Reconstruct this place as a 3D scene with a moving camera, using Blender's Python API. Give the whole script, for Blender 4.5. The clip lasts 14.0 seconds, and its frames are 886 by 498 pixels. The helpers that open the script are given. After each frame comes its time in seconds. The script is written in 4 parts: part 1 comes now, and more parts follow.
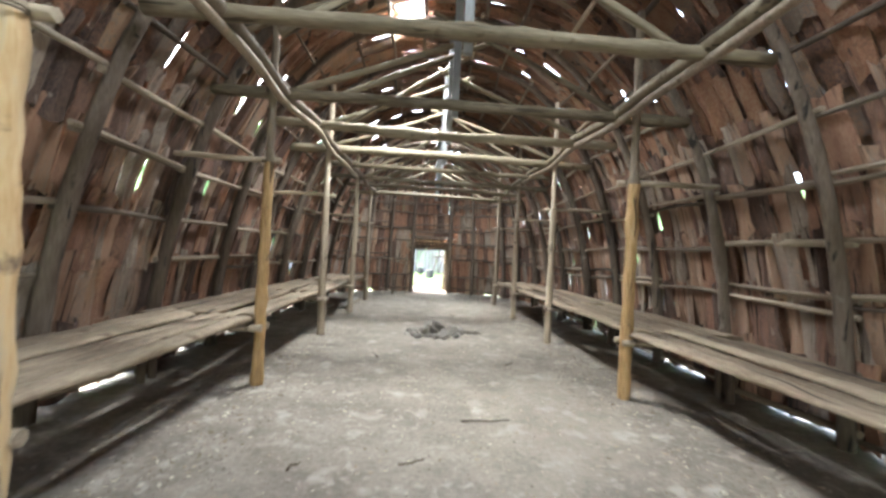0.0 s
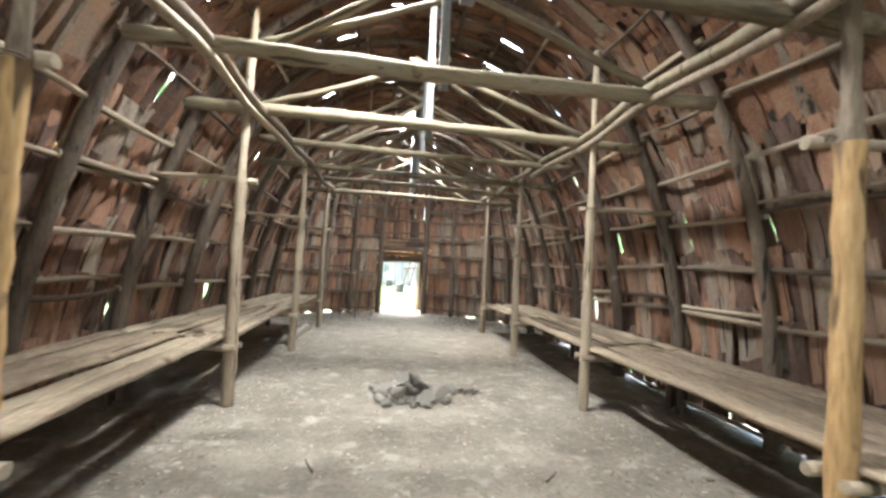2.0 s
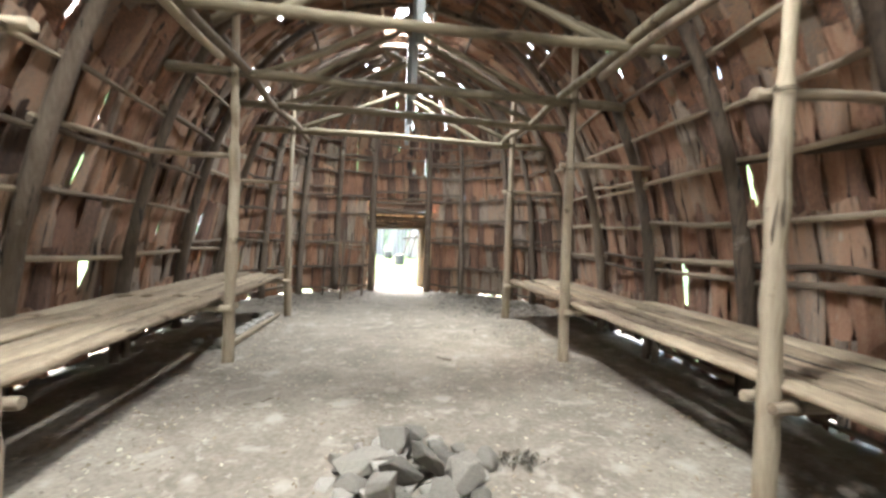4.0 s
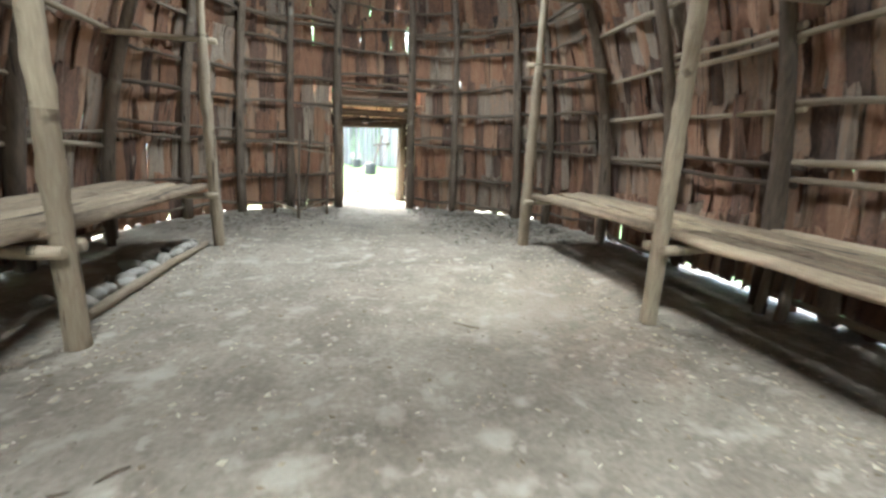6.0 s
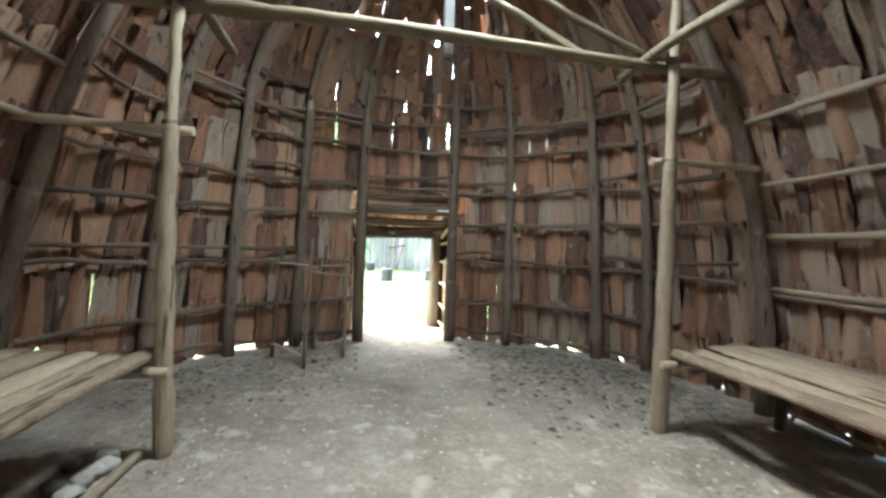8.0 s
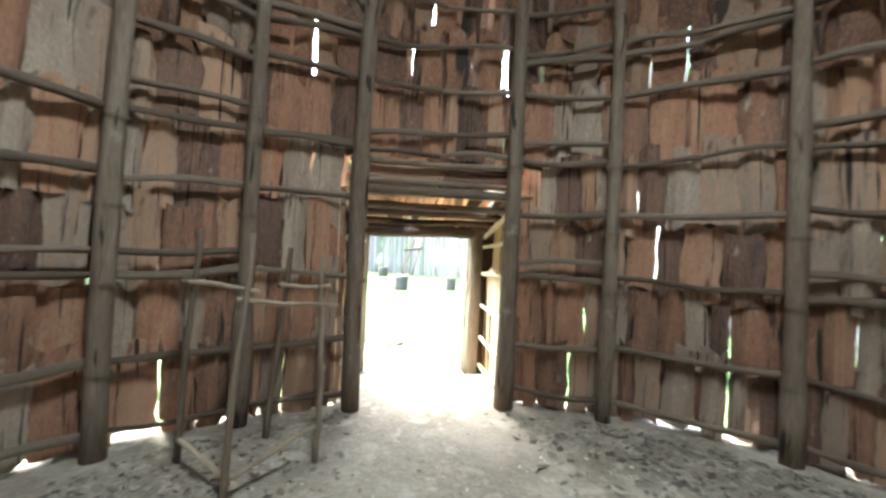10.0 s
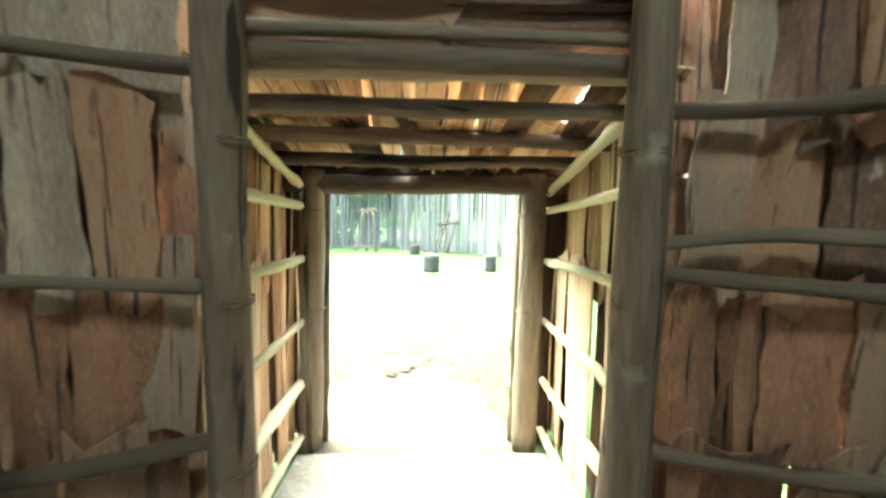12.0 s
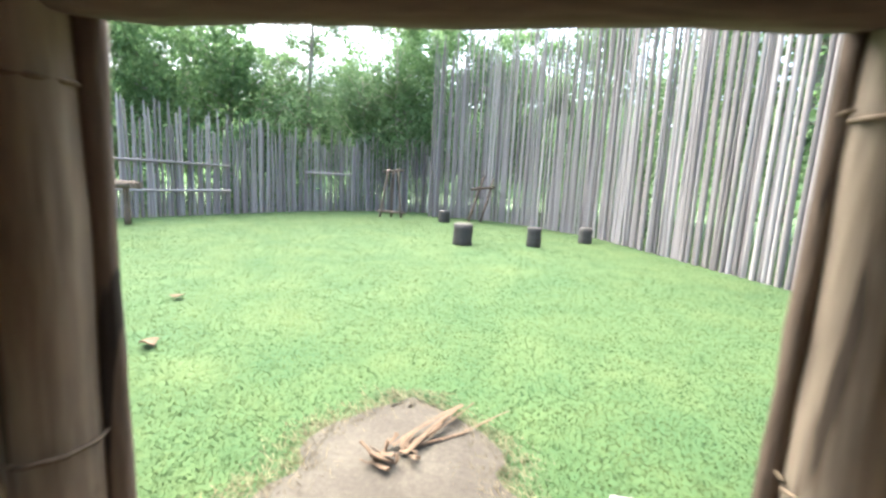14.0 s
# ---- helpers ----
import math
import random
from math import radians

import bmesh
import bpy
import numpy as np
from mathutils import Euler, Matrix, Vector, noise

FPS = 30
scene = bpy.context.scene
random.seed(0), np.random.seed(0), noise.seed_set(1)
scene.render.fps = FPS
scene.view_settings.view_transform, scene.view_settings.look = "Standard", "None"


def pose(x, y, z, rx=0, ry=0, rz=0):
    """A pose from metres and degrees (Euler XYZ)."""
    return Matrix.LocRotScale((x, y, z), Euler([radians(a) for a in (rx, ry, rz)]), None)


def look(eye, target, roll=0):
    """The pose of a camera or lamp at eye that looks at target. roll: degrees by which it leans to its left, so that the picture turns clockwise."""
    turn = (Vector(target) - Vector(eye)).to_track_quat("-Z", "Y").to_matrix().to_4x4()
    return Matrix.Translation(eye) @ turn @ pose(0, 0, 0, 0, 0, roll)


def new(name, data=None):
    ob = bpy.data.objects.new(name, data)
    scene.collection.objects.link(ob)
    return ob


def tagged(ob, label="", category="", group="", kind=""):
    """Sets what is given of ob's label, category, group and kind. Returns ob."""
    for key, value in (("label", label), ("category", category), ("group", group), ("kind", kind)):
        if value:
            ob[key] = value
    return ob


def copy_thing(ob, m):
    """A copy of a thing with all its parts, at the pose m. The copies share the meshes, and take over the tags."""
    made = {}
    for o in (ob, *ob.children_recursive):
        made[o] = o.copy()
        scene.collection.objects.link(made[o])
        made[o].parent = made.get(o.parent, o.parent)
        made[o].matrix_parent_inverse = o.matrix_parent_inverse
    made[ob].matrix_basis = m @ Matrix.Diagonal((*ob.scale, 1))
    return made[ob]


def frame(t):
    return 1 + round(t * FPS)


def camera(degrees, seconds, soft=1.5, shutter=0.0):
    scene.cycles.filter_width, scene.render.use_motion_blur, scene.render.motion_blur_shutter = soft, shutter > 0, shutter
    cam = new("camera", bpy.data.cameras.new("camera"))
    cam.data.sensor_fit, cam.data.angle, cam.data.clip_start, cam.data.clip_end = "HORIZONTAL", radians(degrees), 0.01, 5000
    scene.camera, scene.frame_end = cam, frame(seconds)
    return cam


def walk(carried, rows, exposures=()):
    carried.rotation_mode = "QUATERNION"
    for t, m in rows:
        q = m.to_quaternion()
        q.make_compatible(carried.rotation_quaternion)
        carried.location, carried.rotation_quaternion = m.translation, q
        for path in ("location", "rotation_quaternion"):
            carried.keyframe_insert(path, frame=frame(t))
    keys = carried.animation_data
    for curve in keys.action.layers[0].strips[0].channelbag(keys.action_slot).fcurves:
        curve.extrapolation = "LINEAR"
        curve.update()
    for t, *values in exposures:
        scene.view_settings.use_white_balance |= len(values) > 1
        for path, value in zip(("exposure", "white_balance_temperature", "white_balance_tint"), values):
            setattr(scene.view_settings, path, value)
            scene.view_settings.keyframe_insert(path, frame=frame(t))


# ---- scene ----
cam = camera(92.6, 14.0, soft=2.7, shutter=0.4)
PATH = [
    (0, (0.116, 0.045, 1.514), (0.206, 2.043, 1.543), 2.8),
    (0.5, (0.046, 0.648, 1.58), (0.175, 2.641, 1.691), 2.4),
    (1, (0.042, 1.323, 1.608), (0.195, 3.313, 1.729), 2.4),
    (1.5, (0.063, 2.047, 1.637), (0.265, 4.034, 1.755), 2.9),
    (2, (0.055, 2.727, 1.636), (0.289, 4.711, 1.719), 3.1),
    (2.5, (0.082, 3.397, 1.623), (0.329, 5.378, 1.746), 3.5),
    (3, (0.114, 4.077, 1.622), (0.365, 6.059, 1.716), 3.5),
    (3.5, (0.15, 4.778, 1.603), (0.401, 6.761, 1.681), 3.1),
    (4, (0.236, 5.431, 1.537), (0.47, 7.417, 1.479), 2.0),
    (6.5, (0.002, 8.237, 1.316), (0.4, 10.137, 0.835), 2.7),
    (7, (-0.148, 8.768, 1.568), (0.211, 10.732, 1.452), 1.8),
    (9.5, (-0.195, 12.071, 1.646), (0.13, 14.044, 1.648), 2.4),
    (10, (-0.065, 12.827, 1.613), (0.207, 14.809, 1.599), 2.5),
    (10.5, (-0.008, 13.582, 1.608), (0.229, 15.567, 1.54), 2.1),
    (11, (0.113, 14.195, 1.612), (0.293, 16.184, 1.512), 1.3),
    (11.5, (0.251, 14.8, 1.569), (0.39, 16.793, 1.466), 1.0),
    (12, (0.378, 15.346, 1.549), (0.462, 17.339, 1.412), 1.1),
    (12.5, (0.437, 15.885, 1.542), (0.481, 17.877, 1.365), 1.1),
    (13, (0.447, 16.412, 1.519), (0.472, 18.401, 1.312), 1.4),
    (13.5, (0.416, 16.946, 1.465), (0.401, 18.93, 1.213), 1.9),
    (14, (0.378, 17.44, 1.461), (0.325, 19.417, 1.16), 2.8),
]
EXPOSURES = [(0, 5.15, 5780, 2), (1.5, 5.3, 5950, 2), (4.0, 5.35, 6000, 2), (6.5, 5.0, 5650, -4), (7.2, 4.8, 5650, -4), (9.5, 5.15, 5750, -4), (11.0, 5.2, 5850, -7), (11.5, 5.15, 5950, -9), (12.0, 4.95, 6050, -18), (12.5, 4.6, 5750, -20), (13.0, 4.25, 5500, -14), (13.5, 3.8, 5600, -4), (14.0, 3.2, 5900, 3)]
walk(cam, [(t, look(eye, target, roll)) for t, eye, target, roll in PATH], EXPOSURES)

# ---- plan ----
XC = 0.41                       # middle line of the longhouse
XL, XR = -1.63, 2.42            # rows of inner posts
POSTS = [-1.15, 1.84, 4.72, 7.62, 10.54, 13.35]
FRAMES = [-1.1, 0.4, 1.8, 3.35, 4.85, 6.25, 7.65, 9.08, 10.5, 11.95, 13.35]
W0, LEAN, SPRING_END, TOP = 3.5, 0.06, 3.5, 5.25
YN, YS, DEPTH = 13.9, -0.6, 3.2   # where the rounded ends begin, and how deep they are
BENCH = 0.80

# ---- world and lights ----
world = bpy.data.worlds.new("overcast_sky")
scene.world = world
world.use_nodes = True
wn = world.node_tree.nodes
sky = wn.new("ShaderNodeTexSky")
sky.sky_type, sky.sun_disc = "NISHITA", False
sky.sun_elevation, sky.sun_rotation = radians(60), radians(322)
sky.air_density, sky.dust_density, sky.ozone_density = 1.0, 8.0, 1.0
world.node_tree.links.new(sky.outputs[0], wn["Background"].inputs["Color"])
wn["Background"].inputs["Strength"].default_value = 0.15


def lamp(name, kind, energy, m, size=None, color=(1, 1, 1)):
    data = bpy.data.lights.new(name, kind)
    data.energy, data.color = energy, color
    if kind == "AREA":
        data.shape, data.size, data.size_y = "RECTANGLE", size[0], size[1]
    else:
        data.angle = radians(size[0])
    ob = new(name, data)
    ob.matrix_world = m
    return tagged(ob, kind="structure")


lamp("sun", "SUN", 1.05, look((-5.7, 7.3, 16), (0, 0, 0)), (110,), (1.0, 0.96, 0.9))
lamp("smoke_hole_daylight", "AREA", 42, look((-0.25, 6.65, 5.36), (0.2, 6.9, 0)), (0.7, 0.9), (1.0, 0.985, 0.96))
# two fill lamps at added, unseen roof holes, for the start and far end
lamp("smoke_hole_daylight", "AREA", 12.0, look((0.41, 1.2, 5.34), (0.41, 1.3, 0)), (0.9, 1.2), (0.96, 0.98, 1.0))
lamp("smoke_hole_daylight", "AREA", 14.0, look((0.41, 13.1, 5.34), (0.41, 15.4, 0)), (0.7, 0.9), (0.96, 0.98, 1.0))
# added fill from behind the start, set in an unseen south entrance
lamp("entrance_daylight", "AREA", 4.2, look((0.41, -3.75, 1.15), (0.41, 4, 1.5)), (1.5, 1.9), (1.0, 0.97, 0.93))


# ---- materials ----
def material(name, colors, rough=0.85, scale=(8, 8, 8), bump=0.3, vary=0.0, island=False, detail=6, fine=40.0, positions=None, metal=0.0, spot=None, grey=0.0, leaf=0.0, crack=None, pale=None):
    """Two scales of noise through a colour ramp, shifted per piece, with relief."""
    colors = [tuple(c + grey * (sum(col) / 3 - c) for c in col) for col in colors]
    m = bpy.data.materials.new(name)
    m.use_nodes = True
    n, ln = m.node_tree.nodes, m.node_tree.links
    b = n["Principled BSDF"]
    b.inputs["Roughness"].default_value, b.inputs["Metallic"].default_value = rough, metal
    b.inputs["Specular IOR Level"].default_value = 0.25
    tc = n.new("ShaderNodeTexCoord")
    mp = n.new("ShaderNodeMapping")
    mp.inputs["Scale"].default_value = scale
    ln.new(tc.outputs["Object"], mp.inputs["Vector"])
    big = n.new("ShaderNodeTexNoise")
    big.noise_dimensions = "4D"
    big.inputs["Scale"].default_value, big.inputs["Detail"].default_value, big.inputs["Roughness"].default_value = 1.0, detail, 0.62
    small = n.new("ShaderNodeTexNoise")
    small.inputs["Scale"].default_value, small.inputs["Detail"].default_value = fine / max(scale), 5
    for t in (big, small):
        ln.new(mp.outputs[0], t.inputs["Vector"])
    ran = n.new("ShaderNodeNewGeometry") if island else n.new("ShaderNodeObjectInfo")
    rnd = ran.outputs["Random Per Island"] if island else ran.outputs["Random"]
    w = n.new("ShaderNodeMath")
    w.operation = "MULTIPLY"
    w.inputs[1].default_value = 37.0
    ln.new(rnd, w.inputs[0])
    ln.new(w.outputs[0], big.inputs["W"])
    mix = n.new("ShaderNodeMath")
    mix.operation = "MULTIPLY_ADD"
    mix.inputs[1].default_value = 0.35
    ln.new(small.outputs["Fac"], mix.inputs[0])
    sc = n.new("ShaderNodeMath")
    sc.operation = "MULTIPLY_ADD"
    sc.inputs[1].default_value, sc.inputs[2].default_value = 0.65 * (1 - vary), 0.0
    ln.new(big.outputs["Fac"], sc.inputs[0])
    ln.new(sc.outputs[0], mix.inputs[2])
    add = n.new("ShaderNodeMath")
    add.operation = "MULTIPLY_ADD"
    add.inputs[1].default_value = 0.65 * vary
    ln.new(rnd, add.inputs[0])
    ln.new(mix.outputs[0], add.inputs[2])
    ramp = n.new("ShaderNodeValToRGB")
    els = ramp.color_ramp.elements
    pos = positions or [0.3 + 0.4 * i / (len(colors) - 1) for i in range(len(colors))]
    while len(els) < len(colors):
        els.new(0.5)
    for e, p, c in zip(els, pos, colors):
        e.position, e.color = p, (*c, 1)
    ln.new(add.outputs[0], ramp.inputs[0])
    out = ramp.outputs[0]
    if spot:
        vor = n.new("ShaderNodeTexNoise")
        vor.inputs["Scale"].default_value, vor.inputs["Detail"].default_value = spot[0], 4
        ln.new(tc.outputs["Object"], vor.inputs["Vector"])
        r2 = n.new("ShaderNodeValToRGB")
        r2.color_ramp.elements[0].position, r2.color_ramp.elements[1].position = spot[1], spot[1] + 0.12
        ln.new(vor.outputs["Fac"], r2.inputs[0])
        mc = n.new("ShaderNodeMix")
        mc.data_type = "RGBA"
        ln.new(r2.outputs[0], mc.inputs["Factor"])
        ln.new(out, mc.inputs["A"])
        mc.inputs["B"].default_value = (*spot[2], 1)
        out = mc.outputs["Result"]
    def blend(fac_node, low, high, color, src):
        r3 = n.new("ShaderNodeValToRGB")
        r3.color_ramp.elements[0].position, r3.color_ramp.elements[1].position = low, high
        ln.new(fac_node.outputs["Fac"], r3.inputs[0])
        m3 = n.new("ShaderNodeMix")
        m3.data_type = "RGBA"
        ln.new(r3.outputs[0], m3.inputs["Factor"])
        ln.new(src, m3.inputs["A"])
        m3.inputs["B"].default_value = (*color, 1)
        return m3.outputs["Result"]

    if crack or pale:
        shift = n.new("ShaderNodeVectorMath")
        shift.operation = "ADD"
        ln.new(tc.outputs["Object"], shift.inputs[0])
        ln.new(w.outputs[0], shift.inputs[1])
    if pale:
        np_ = n.new("ShaderNodeTexNoise")
        np_.inputs["Scale"].default_value, np_.inputs["Detail"].default_value = pale[0], 5
        ln.new(shift.outputs[0], np_.inputs["Vector"])
        out = blend(np_, pale[1], pale[1] + 0.10, pale[2], out)
    if crack:
        mq = n.new("ShaderNodeMapping")
        mq.inputs["Scale"].default_value = crack[0]
        ln.new(shift.outputs[0], mq.inputs["Vector"])
        nc = n.new("ShaderNodeTexNoise")
        nc.inputs["Scale"].default_value, nc.inputs["Detail"].default_value, nc.inputs["Distortion"].default_value = 1.0, 3, 0.6
        ln.new(mq.outputs[0], nc.inputs["Vector"])
        out = blend(nc, crack[1], crack[1] + 0.05, crack[2], out)
    ln.new(out, b.inputs["Base Color"])
    bp = n.new("ShaderNodeBump")
    bp.inputs["Strength"].default_value, bp.inputs["Distance"].default_value = bump, 0.02
    ln.new(mix.outputs[0], bp.inputs["Height"])
    ln.new(bp.outputs[0], b.inputs["Normal"])
    if leaf:
        tr = n.new("ShaderNodeBsdfTranslucent")
        ln.new(out, tr.inputs["Color"])
        ms = n.new("ShaderNodeMixShader")
        ms.inputs[0].default_value = leaf
        ln.new(b.outputs[0], ms.inputs[1])
        ln.new(tr.outputs[0], ms.inputs[2])
        ln.new(ms.outputs[0], n["Material Output"].inputs["Surface"])
    return m


BARK_COLORS = [(0.052, 0.034, 0.027), (0.14, 0.08, 0.056), (0.295, 0.138, 0.076), (0.37, 0.215, 0.127), (0.225, 0.167, 0.126), (0.44, 0.335, 0.24)]
# wall bark colours times 0.62: the gloom under the roof is in the colour
ROOF_SHADE_COLORS = [tuple(0.62 * c for c in col) for col in BARK_COLORS]
BARK_POS = [0.24, 0.36, 0.47, 0.56, 0.64, 0.78]
M_BARK = material("elm_bark_sheet", BARK_COLORS, 0.9, (3.0, 3.0, 1.0), 0.8, 0.62, fine=52, detail=4, positions=BARK_POS, spot=(2.3, 0.575, (0.06, 0.04, 0.031)), grey=0.17, crack=((7.0, 7.0, 0.8), 0.62, (0.03, 0.022, 0.018)), pale=(3.0, 0.655, (0.36, 0.30, 0.24)))
M_BARK_END = material("reddish_bark_sheet", BARK_COLORS, 0.9, (3.0, 3.0, 1.0), 0.8, 0.62, fine=52, detail=4, positions=BARK_POS, spot=(2.3, 0.575, (0.06, 0.04, 0.031)), grey=0.1, crack=((7.0, 7.0, 0.8), 0.62, (0.03, 0.022, 0.018)), pale=(3.0, 0.655, (0.36, 0.30, 0.24)))
M_ROOF = material("shaded_roof_bark", ROOF_SHADE_COLORS, 0.9, (5, 5, 2.5), 0.5, 0.5, island=True, fine=60, positions=BARK_POS, grey=0.05, crack=((7.0, 7.0, 1.0), 0.635, (0.03, 0.022, 0.018)), pale=(3.0, 0.66, (0.24, 0.20, 0.16)))
# bark paled and yellowed: part of the porch's daylight is in this colour
M_PORCH = material("daylit_porch_bark", [(0.21, 0.10, 0.055), (0.45, 0.25, 0.14), (0.57, 0.385, 0.225), (0.62, 0.47, 0.31), (0.46, 0.255, 0.155)], 0.85, (5, 5, 0.9), 0.5, 0.55, fine=36, crack=((9.0, 9.0, 0.6), 0.60, (0.07, 0.04, 0.028)), pale=(3.0, 0.62, (0.56, 0.47, 0.36)), grey=0.05)
# dark boards, and strips whose near-black colour holds the shade of recesses
M_PORCH_DARK = material("dark_shaded_porch_bark", [(0.03, 0.02, 0.014), (0.07, 0.042, 0.028), (0.16, 0.09, 0.055)], 0.9, (6, 6, 1.0), 0.5, 0.4, fine=36)
M_RIB = material("rib_wood", [(0.06, 0.042, 0.030), (0.118, 0.084, 0.059), (0.185, 0.138, 0.10)], 0.9, (14, 14, 2), 0.7, 0.3, fine=50, grey=0.1, crack=((12, 12, 1.5), 0.62, (0.03, 0.024, 0.02)), pale=(4.0, 0.66, (0.24, 0.20, 0.16)))
M_POLE = material("weathered_pole", [(0.14, 0.102, 0.07), (0.295, 0.226, 0.156), (0.44, 0.35, 0.243)], 0.8, (16, 16, 2), 0.6, 0.45, fine=70, grey=0.08, spot=(8, 0.64, (0.11, 0.08, 0.055)))
M_POLE_DARK = material("smoked_pole", [(0.06, 0.043, 0.031), (0.118, 0.087, 0.063), (0.20, 0.154, 0.114)], 0.85, (16, 16, 2), 0.6, 0.4, fine=60)
M_DOOR_POST = material("greyed_door_post", [(0.10, 0.078, 0.058), (0.19, 0.15, 0.11), (0.28, 0.23, 0.17)], 0.85, (12, 12, 1.2), 0.5, 0.2, fine=60, spot=(6, 0.64, (0.09, 0.065, 0.045)), crack=((12, 12, 0.7), 0.61, (0.05, 0.037, 0.026)))
M_POST_OLD = material("brown_old_post", [(0.13, 0.095, 0.066), (0.25, 0.19, 0.133), (0.345, 0.275, 0.2)], 0.8, (10, 10, 1.4), 0.6, 0.3, fine=60, spot=(6, 0.61, (0.11, 0.078, 0.052)), crack=((11, 11, 0.9), 0.60, (0.07, 0.05, 0.034)))
M_POST = material("peeled_post", [(0.21, 0.13, 0.062), (0.43, 0.262, 0.114), (0.53, 0.365, 0.19), (0.42, 0.335, 0.235)], 0.75, (10, 10, 1.4), 0.3, 0.25, fine=60, spot=(6, 0.62, (0.15, 0.10, 0.065)), grey=0.03, crack=((11, 11, 0.9), 0.605, (0.12, 0.075, 0.04)))
M_BEAM = material("peeled_beam", [(0.085, 0.062, 0.038), (0.185, 0.143, 0.088), (0.285, 0.23, 0.148)], 0.75, (10, 10, 1.2), 0.6, 0.35, fine=60, spot=(7, 0.63, (0.10, 0.07, 0.042)), grey=0.1, crack=((13, 13, 0.9), 0.60, (0.06, 0.044, 0.028)))
M_PLANK = material("grey_plank", [(0.14, 0.135, 0.13), (0.22, 0.215, 0.21), (0.31, 0.305, 0.30)], 0.8, (14, 14, 1.5), 0.2, 0.2, fine=70)
M_BENCH = material("bench_timber", [(0.075, 0.052, 0.036), (0.175, 0.128, 0.088), (0.275, 0.21, 0.145), (0.38, 0.30, 0.21)], 0.8, (9, 9, 1.6), 0.8, 0.4, fine=70, spot=(5, 0.62, (0.13, 0.085, 0.055)), grey=0.0, crack=((12, 12, 0.8), 0.65, (0.05, 0.035, 0.025)))
M_EARTH = material("trodden_earth", [(0.133, 0.104, 0.08), (0.20, 0.161, 0.125), (0.277, 0.228, 0.18), (0.362, 0.306, 0.248)], 0.95, (2.2, 2.2, 2.2), 0.9, 0.0, fine=26, detail=10, spot=(3.4, 0.575, (0.375, 0.325, 0.27)), grey=0.1, pale=(11.0, 0.60, (0.345, 0.298, 0.248)))
M_STONE = material("hearth_stone", [(0.095, 0.083, 0.071), (0.195, 0.17, 0.144), (0.31, 0.272, 0.232)], 0.9, (9, 9, 9), 0.5, 0.45, fine=60)
M_STONE_PALE = material("ashy_stone", [(0.22, 0.192, 0.168), (0.35, 0.31, 0.27), (0.46, 0.415, 0.37)], 0.9, (9, 9, 9), 0.4, 0.3, fine=60)
M_CORD = material("dark_cord", [(0.05, 0.04, 0.03), (0.12, 0.09, 0.06), (0.2, 0.15, 0.1)], 0.9, (40, 40, 40), 0.3)
M_CHIP = material("wood_chip", [(0.16, 0.12, 0.08), (0.32, 0.25, 0.18), (0.5, 0.43, 0.33)], 0.9, (10, 10, 10), 0.2, 0.8, island=True)
M_LITTER = material("dry_leaf", [(0.08, 0.065, 0.05), (0.17, 0.14, 0.11), (0.30, 0.265, 0.22)], 0.9, (10, 10, 10), 0.2, 0.8, island=True)
M_GROUND = material("meadow_soil", [(0.032, 0.064, 0.022), (0.046, 0.076, 0.025), (0.064, 0.090, 0.030)], 0.95, (1.1, 1.1, 1.1), 0.5, fine=30, positions=[0.38, 0.5, 0.64])
M_GRASS = material("grass_blade", [(0.027, 0.060, 0.021), (0.041, 0.072, 0.023), (0.060, 0.084, 0.026), (0.082, 0.096, 0.032)], 0.7, (1.1, 1.1, 1.1), 0.0, 0.12, island=False, leaf=0.5, fine=5, positions=[0.34, 0.46, 0.55, 0.66])
M_SAND = material("sandy_soil", [(0.032, 0.026, 0.019), (0.056, 0.046, 0.034), (0.092, 0.078, 0.058)], 0.95, (3, 3, 3), 0.5, fine=40, detail=8)
M_PALISADE = material("palisade_pole", [(0.105, 0.089, 0.084), (0.212, 0.184, 0.176), (0.315, 0.278, 0.268)], 0.85, (12, 12, 1.0), 0.3, 0.5, fine=60, pale=(3.0, 0.62, (0.33, 0.31, 0.30)))
M_TRUNK = material("tree_bark", [(0.16, 0.14, 0.115), (0.29, 0.26, 0.22), (0.42, 0.39, 0.34)], 0.9, (9, 9, 2), 0.5, 0.2, fine=50)
M_LEAF = material("tree_leaf", [(0.10, 0.17, 0.066), (0.15, 0.235, 0.098), (0.20, 0.28, 0.13)], 0.6, (2, 2, 2), 0.0, 0.7, island=True, leaf=0.6)
M_STUMP = material("stump_bark", [(0.030, 0.026, 0.024), (0.047, 0.042, 0.038), (0.072, 0.066, 0.060)], 0.9, (14, 14, 3), 0.6, 0.2, fine=60)
M_CUT = material("cut_wood", [(0.060, 0.051, 0.043), (0.102, 0.089, 0.076), (0.145, 0.128, 0.111)], 0.9, (12, 12, 12), 0.3)
M_SPLINT = material("split_bark", [(0.072, 0.043, 0.026), (0.120, 0.078, 0.046), (0.168, 0.120, 0.078)], 0.85, (10, 10, 3), 0.4, 0.4, fine=60)
M_FLAKE = material("bleached_flake", [(0.14, 0.125, 0.11), (0.21, 0.195, 0.175), (0.28, 0.265, 0.245)], 0.85, (10, 10, 3), 0.4, 0.4, fine=60)
M_STRAW = material("dry_straw", [(0.10, 0.078, 0.043), (0.16, 0.126, 0.072), (0.22, 0.18, 0.11)], 0.85, (10, 10, 10), 0.2, 0.7, island=True)
